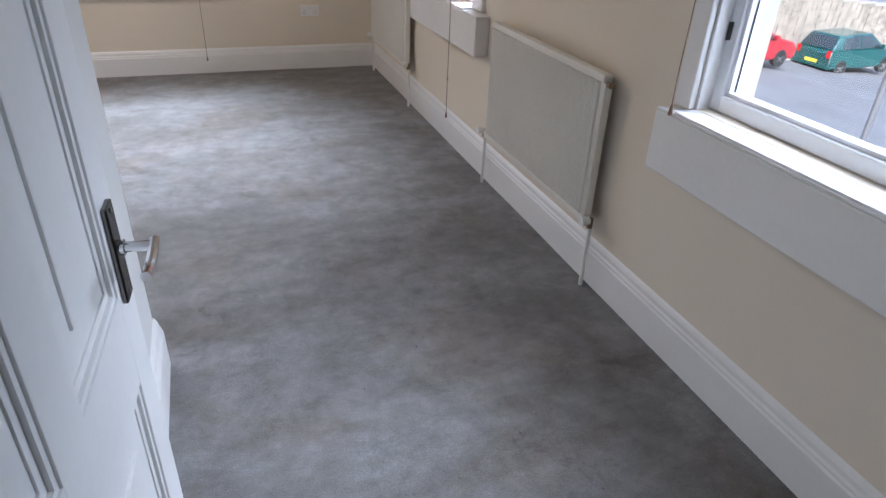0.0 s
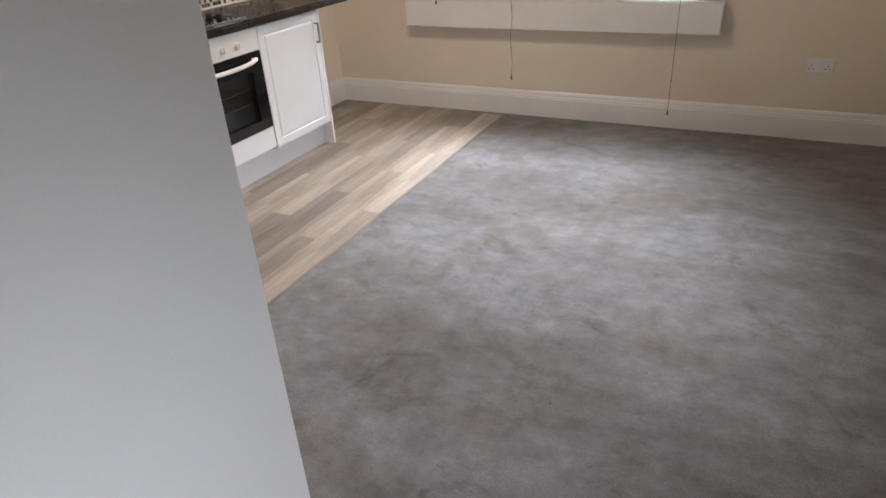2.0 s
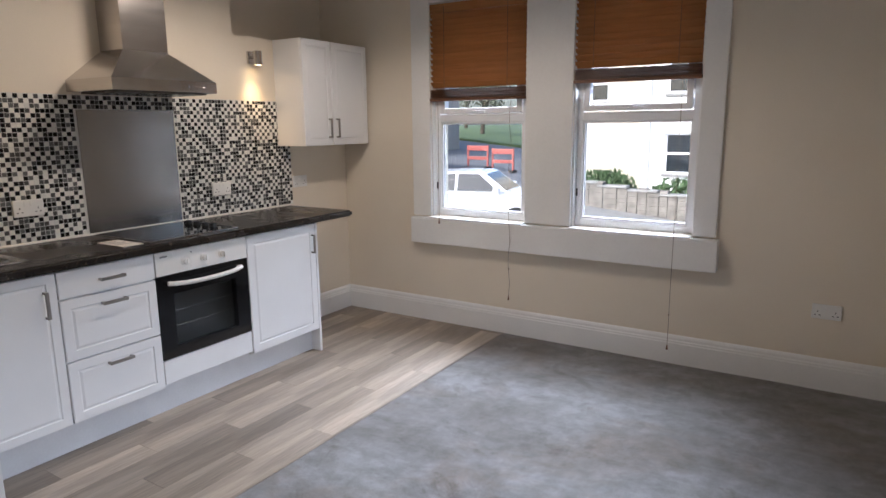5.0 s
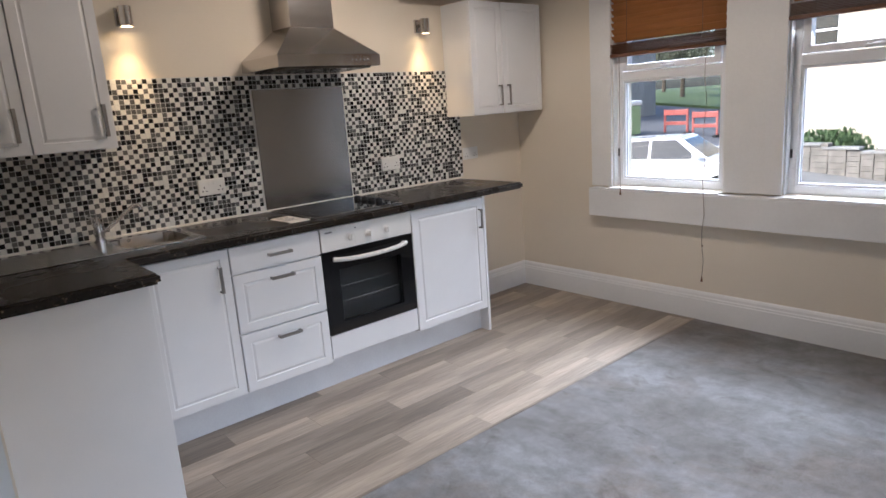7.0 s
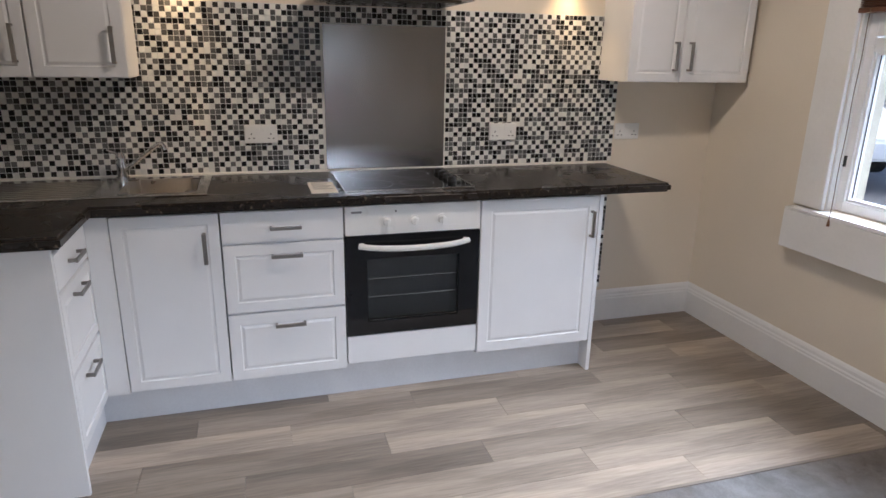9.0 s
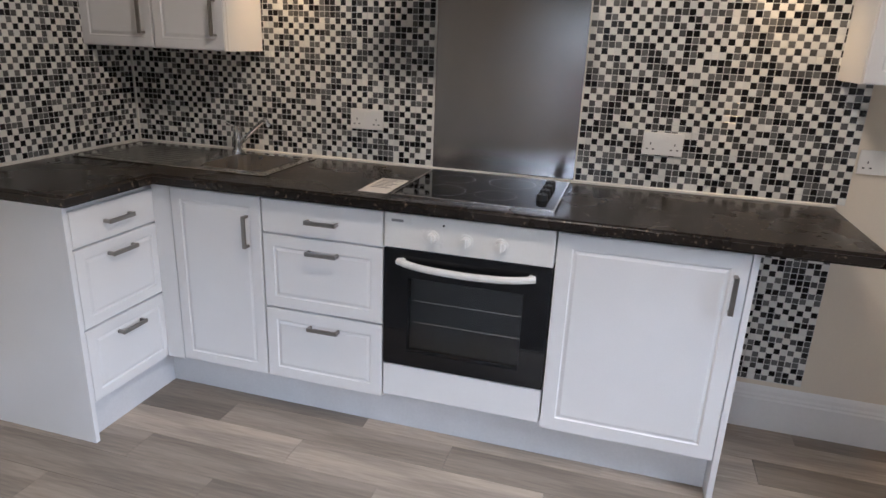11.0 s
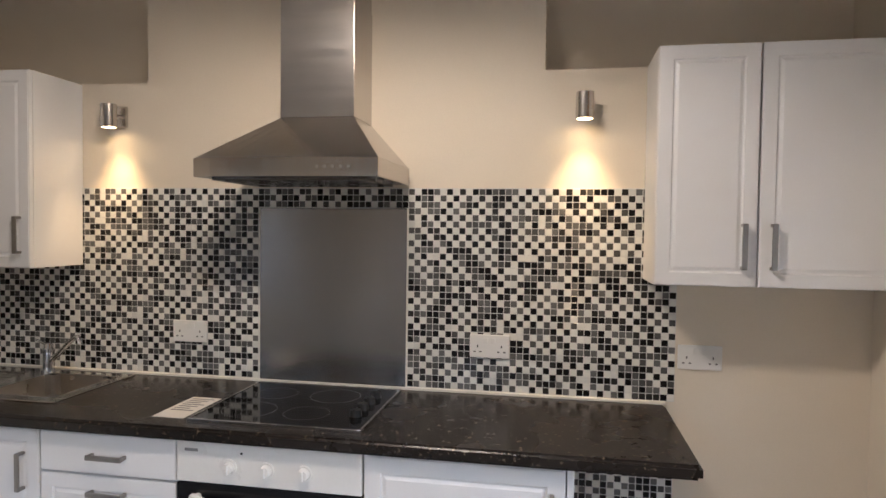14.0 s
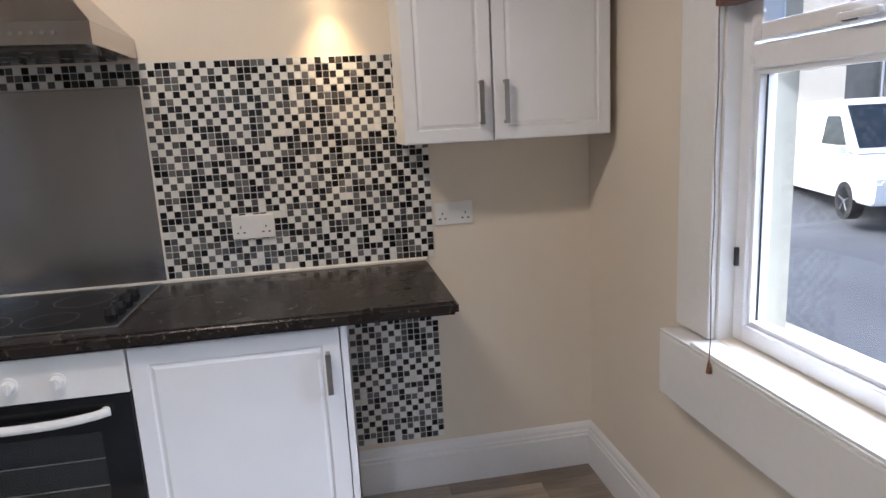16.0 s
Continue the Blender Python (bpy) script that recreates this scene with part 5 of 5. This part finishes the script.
def vehicle(name, at, rz, paint, side_pts, roof_pts, width, wheels, wr, label, category, glass_quads, group="parked vehicles"):
    """side_pts: lower body outline (x, z); roof_pts: greenhouse outline; local x forward."""
    x, y = at
    e = thing(name, (x, y, ground_z(x, y)), label, category, group=group, rz=rz)

    def hull(pts, w0, w1, zs):
        bm = bmesh.new()
        z0, z1 = min(p[1] for p in pts), max(p[1] for p in pts)
        rings = []
        for s in (-1, 1):
            rings.append([bm.verts.new((px, s * (w0 + (w1 - w0) * (pz - z0) / (z1 - z0)), pz)) for px, pz in pts])
        k = len(pts)
        for i in range(k):
            bm.faces.new((rings[0][i], rings[0][(i + 1) % k], rings[1][(i + 1) % k], rings[1][i]))
        bm.faces.new(rings[0][::-1]), bm.faces.new(rings[1])
        bmesh.ops.recalc_face_normals(bm, faces=bm.faces)
        bmesh.ops.bevel(bm, geom=list(bm.edges), offset=zs, segments=3, affect="EDGES", clamp_overlap=True)
        return bm

    body = part("body", hull(side_pts, width / 2, width / 2 - 0.04, 0.05), paint, e, local=True, smooth=True)
    cabin = part("cabin", hull(roof_pts, width / 2 - 0.05, width / 2 - 0.20, 0.04), paint, e, local=True, smooth=True)
    z0, z1 = min(p[1] for p in roof_pts), max(p[1] for p in roof_pts)
    for q in glass_quads:
        for s in (-1, 1):
            bm = bmesh.new()
            vs = []
            for off in (0.012, -0.02):
                vs.append([bm.verts.new((px, s * (width / 2 - 0.05 - 0.15 * (pz - z0) / (z1 - z0) + off), pz)) for px, pz in q])
            bm.faces.new(vs[0]), bm.faces.new(vs[1][::-1])
            for i in range(len(q)):
                j = (i + 1) % len(q)
                bm.faces.new((vs[0][i], vs[0][j], vs[1][j], vs[1][i]))
            part("side_window", bm, M_CARGLASS, cabin, local=True)
    for (xa, za), (xb, zb), nm in ((roof_pts[0], roof_pts[1], "rear_window"), (roof_pts[-1], roof_pts[-2], "windscreen")):
        bm = bmesh.new()
        d = 0.012 if nm == "windscreen" else -0.012
        f = lambda t: (xa + (xb - xa) * t + d, za + (zb - za) * t)
        (x1_, z1_), (x2_, z2_) = f(0.12), f(0.88)
        w1_, w2_ = width / 2 - 0.16, width / 2 - 0.27
        a = [bm.verts.new(p) for p in ((x1_, -w1_, z1_), (x1_, w1_, z1_), (x2_, w2_, z2_), (x2_, -w2_, z2_))]
        b = [bm.verts.new(v.co + Vector((-d * 2, 0, -0.006))) for v in a]
        bm.faces.new(a), bm.faces.new(b[::-1])
        for i in range(4):
            bm.faces.new((a[i], a[(i + 1) % 4], b[(i + 1) % 4], b[i]))
        part(nm, bm, M_CARGLASS, cabin, local=True)
    for wx in wheels:
        for s in (-1, 1):
            wheel(e, wx, s * (width / 2 - 0.10), wr, s)
    xf, xr = max(p[0] for p in side_pts), min(p[0] for p in side_pts)
    for s in (-1, 1):
        part("headlight", nbox(xf - 0.10, xf - 0.005, s * (width / 2 - 0.28) - 0.13, s * (width / 2 - 0.28) + 0.13, 0.60, 0.76, bev=0.03), M_LAMPCLEAR, e, local=True)
        part("tail_light", nbox(xr - 0.006, xr + 0.08, s * (width / 2 - 0.16) - 0.08, s * (width / 2 - 0.16) + 0.08, 0.66, 0.92, bev=0.02), M_LAMPRED, e, local=True)
        part("door_mirror", nbox(roof_pts[-1][0] - 0.35, roof_pts[-1][0] - 0.2, s * (width / 2 + 0.08) - 0.08, s * (width / 2 + 0.08) + 0.08, z0 + 0.02, z0 + 0.17, bev=0.03), paint, e, local=True)
    part("number_plate", nbox(xr - 0.012, xr + 0.02, -0.26, 0.26, 0.42, 0.53), M_PLATE, e, local=True)
    part("bumper", nbox(xr - 0.03, xr + 0.15, -width / 2 + 0.04, width / 2 - 0.04, 0.28, 0.42, bev=0.03), paint, e, local=True)
    return e


hatch_body = [(-1.85, 0.25), (-1.88, 0.85), (-1.75, 0.95), (1.0, 0.95), (1.75, 0.80), (1.88, 0.60), (1.85, 0.25)]
hatch_roof = [(-1.80, 0.93), (-1.45, 1.42), (0.25, 1.46), (0.98, 0.93)]
hatch_glass = [[(-1.35, 0.97), (-1.18, 1.36), (-0.45, 1.40), (-0.45, 0.97)], [(-0.38, 0.97), (-0.38, 1.40), (0.18, 1.40), (0.72, 0.97)]]
vehicle("car", (23.6, 18.8), 3, M_CARGREEN, hatch_body, hatch_roof, 1.64, (-1.2, 1.2), 0.29, "dark green hatchback parked by the rubble wall", "car", hatch_glass)
vehicle("car", (17.7, 18.3), 3, M_CARRED, hatch_body, hatch_roof, 1.66, (-1.2, 1.2), 0.29, "red hatchback parked by the rubble wall", "car", hatch_glass)
vehicle("car", (-7.2, 16.6), 12, M_CARWHITE, hatch_body, hatch_roof, 1.72, (-1.2, 1.2), 0.30, "white hatchback parked at the kerb", "car", hatch_glass)
van_body = [(-2.75, 0.35), (-2.78, 1.25), (1.4, 1.25), (2.45, 1.05), (2.70, 0.75), (2.68, 0.35)]
van_roof = [(-2.76, 1.22), (-2.70, 2.08), (0.9, 2.12), (1.95, 1.15)]
van_glass = [[(0.55, 1.30), (0.55, 1.82), (1.08, 1.82), (1.55, 1.30)]]
vehicle("van", (-11.5, 15.2), -18, M_CARWHITE, van_body, van_roof, 1.98, (-1.75, 1.75), 0.34, "white panel van parked across the road", "van", van_glass)

bn = thing("skip_bin", (-14.3, 25.0, ground_z(-14.3, 25)), "lime green plastic waste container by the road", "waste bin")
bm = nbox(-14.9, -13.7, 24.5, 25.5, ground_z(-14.3, 25), ground_z(-14.3, 25) + 1.15, bev=0.08)
part("tub", bm, M_SKIP, bn)
part("lid", nbox(-14.95, -13.65, 24.45, 25.55, ground_z(-14.3, 25) + 1.16, ground_z(-14.3, 25) + 1.36, bev=0.09), M_RENDERWALL, bn, "pale domed lid")
for i in range(2):
    x = -13.0 + i * 1.25
    z = ground_z(x, 27)
    b = thing("road_barrier", (x, 27, z), "red plastic road works barrier", "barrier", group="road works barriers")
    part("top_rail", nbox(x - 0.55, x + 0.55, 26.97, 27.03, z + 0.75, z + 0.98, bev=0.02), M_BARRIER, b)
    part("lower_rail", nbox(x - 0.55, x + 0.55, 26.97, 27.03, z + 0.35, z + 0.5, bev=0.02), M_BARRIER, b)
    for s in (-0.5, 0.5):
        part("post", nbox(x + s - 0.04, x + s + 0.04, 26.96, 27.04, z + 0.05, z + 1.0, bev=0.01), M_BARRIER, b)
        part("foot", nbox(x + s - 0.08, x + s + 0.08, 26.75, 27.25, z - 0.02, z + 0.06, bev=0.01), M_TYRE, b)
# railing posts outside the side window
gp = thing("gate_post", (-3.6, 9.2, ground_z(-3.6, 9.2)), "square limestone gate post with flat cap", "gate post")
z = ground_z(-3.6, 9.2)
part("shaft", nbox(-3.85, -3.35, 8.95, 9.45, z - 0.1, -0.75, bev=0.02), M_BATHSTONE, gp)
part("cap", nbox(-3.93, -3.27, 8.87, 9.53, -0.749, -0.64, bev=0.03), M_BATHSTONE, gp)
rl = thing("railing", (-4.9, 9.2, ground_z(-4.9, 9.2)), "low white painted metal railing beside the post", "railing")
z = ground_z(-4.9, 9.2)
part("top_rail", nbox(-6.2, -3.86, 9.18, 9.22, -0.82, -0.78), M_UPVC, rl)
for i in range(16):
    part("baluster", ncyl((-6.12 + i * 0.148, 9.2, z - 0.05), (-6.12 + i * 0.148, 9.2, -0.80), 0.012, seg=6), M_UPVC, rl)
lp = thing("street_sign_post", (13.0, 9.3, ground_z(13, 9.3)), "grey metal pole with bracket in the car park", "pole")
z = ground_z(13, 9.3)
part("pole", ncyl((13, 9.3, z - 0.1), (13, 9.3, z + 3.4), 0.06, seg=10), M_RIM, lp)
part("bracket", nbox(12.9, 13.1, 9.1, 9.5, z + 2.2, z + 2.3), M_RIM, lp)

# ---- planks ----
rnd = random.Random(5)
PW, PL = 0.152, 0.92
row, x = 0, KX + 0.47
plank_meshes = {}


def plank(length):
    key = round(length, 3)
    if key not in plank_meshes:
        bm = bmesh.new()
        a, b, h, c = PW / 2 - 0.0002, length / 2 - 0.0002, 0.0, 0.0006
        lo = [bm.verts.new(p) for p in ((-a, -b, -0.004), (a, -b, -0.004), (a, b, -0.004), (-a, b, -0.004))]
        hi = [bm.verts.new(p) for p in ((-a + c, -b + c, h), (a - c, -b + c, h), (a - c, b - c, h), (-a + c, b - c, h))]
        bm.faces.new(hi)
        for i in range(4):
            bm.faces.new((lo[i], lo[(i + 1) % 4], hi[(i + 1) % 4], hi[i]))
        me = bpy.data.meshes.new("plank")
        bm.to_mesh(me)
        bm.free()
        me.materials.append(M_PLANK)
        plank_meshes[key] = me
    return plank_meshes[key]


x = -1.057 - PW / 2
row = 0
while x > KX:
    y = LY - 0.05 - (row * 0.37) % PL
    while y < WY:
        a, b = max(y, LY - 0.05), min(y + PL, WY)
        if b - a > 0.03:
            ob = new("plank", plank(b - a))
            ob.location = (x, (a + b) / 2, 0.0022)
            ob.parent = vinyl
        y += PL
    x -= PW
    row += 1

# ---- mosaic ----
TP, TG, TH = 0.0243, 0.0027, 0.0014


def mosaic_positions(u0, u1, z0, z1, skip=()):
    out = []
    nu, nz = int(round((u1 - u0) / TP)), int(round((z1 - z0) / TP))
    pu, pz = (u1 - u0) / nu, (z1 - z0) / nz
    for i in range(nu):
        for j in range(nz):
            u, z = u0 + (i + 0.5) * pu, z1 - (j + 0.5) * pz
            if not any(a - 0.4 * TP < u < b + 0.4 * TP and c - 0.4 * TP < z < d + 0.4 * TP for a, b, c, d in skip):
                out.append((u, z, i, j))
    return out


def tile_geo(verts, faces, c, ax):
    """One bevelled tile; ax 0: on a wall facing +x, 1: on a wall facing +y."""
    s, b, k = (TP - TG) / 2, 0.0006, len(verts)
    for w, d in ((s, 0.0), (s, TH - b), (s - b, TH)):
        for p, q in ((-w, -w), (w, -w), (w, w), (-w, w)):
            verts.append((c[0] + d, c[1] + p, c[2] + q) if ax == 0 else (c[0] - p, c[1] + d, c[2] + q))
    for r in (0, 4):
        for i in range(4):
            j = (i + 1) % 4
            faces.append((k + r + i, k + r + j, k + r + 4 + j, k + r + 4 + i))
    faces.append((k + 8, k + 9, k + 10, k + 11))


tv, tf = [], []
tile_geo(tv, tf, (0, 0, 0), 0)
tile_meshes = []
for m in (M_TILE_PALE, M_TILE_DARK):
    me = bpy.data.meshes.new("tile")
    me.from_pydata(tv, [], tf)
    me.materials.append(m)
    tile_meshes.append(me)


def mosaic(name, ax, plane, regions, grout, label, picked=None):
    bm = bmesh.new()
    for g in grout:
        box(bm, *g)
    host = structure(name, bm, M_GROUT, label, "mosaic tiles")
    fields, n, pale = (([], []), ([], [])), 0, set()
    for u, z, i, j in regions:
        c = (plane, u, z) if ax == 0 else (u, plane, z)
        beside = ((i - 1, j) in pale) + ((i, j - 1) in pale)
        slant = ((i - 1, j + 1) in pale) or ((i - 1, j - 1) in pale)
        dark = rnd.random() > (0.06 if beside else 0.68 if slant else 0.46)
        if not dark:
            pale.add((i, j))
        if picked and picked[0] < u < picked[1] and picked[2] < z < picked[3] and n < 300:
            ob = new("tile", tile_meshes[dark])
            ob.location, ob.parent = c, host
            n += 1
        else:
            tile_geo(*fields[dark], c, ax)
    for (verts, faces), m in zip(fields, (M_TILE_PALE, M_TILE_DARK)):
        me = bpy.data.meshes.new("tile_field")
        me.from_pydata(verts, [], faces)
        me.materials.append(m)
        rest = new("tile_field", me)
        rest.parent = host
        rest["kind"] = "stuff"


g = 0.004
main = mosaic_positions(LY + 0.006, 5.090, 0.959, 1.709, skip=[(3.525, 4.122, 0.94, 1.634)])
mosaic("wall_tiling_main", 0, KX + g, main, [(KX + 0.0002, KX + g, LY + 0.002, 5.090, 0.958, 1.711)], "black white and grey glass mosaic behind the worktop", picked=(4.40, 4.89, 1.20, 1.56))
under = mosaic_positions(4.74, 5.090, 0.213, 0.90)
mosaic("wall_tiling_low", 0, KX + g, under, [(KX + 0.0002, KX + g, 4.735, 5.090, 0.211, 0.902)], "black white and grey glass mosaic below the worktop end")
side = mosaic_positions(KX + 0.01, -1.514, 0.959, 1.709)
mosaic("wall_tiling_side", 1, LY + g, side, [(KX + 0.009, -1.512, LY + 0.0002, LY + g, 0.958, 1.711)], "black white and grey glass mosaic over the return")
structure("trim_corner_sealant", nbox(KX + g, KX + g + 0.010, LY + g, LY + g + 0.010, 0.960, 1.709, bev=0.002), M_MASTIC, "white sealant bead in the tiled corner", "sealant")
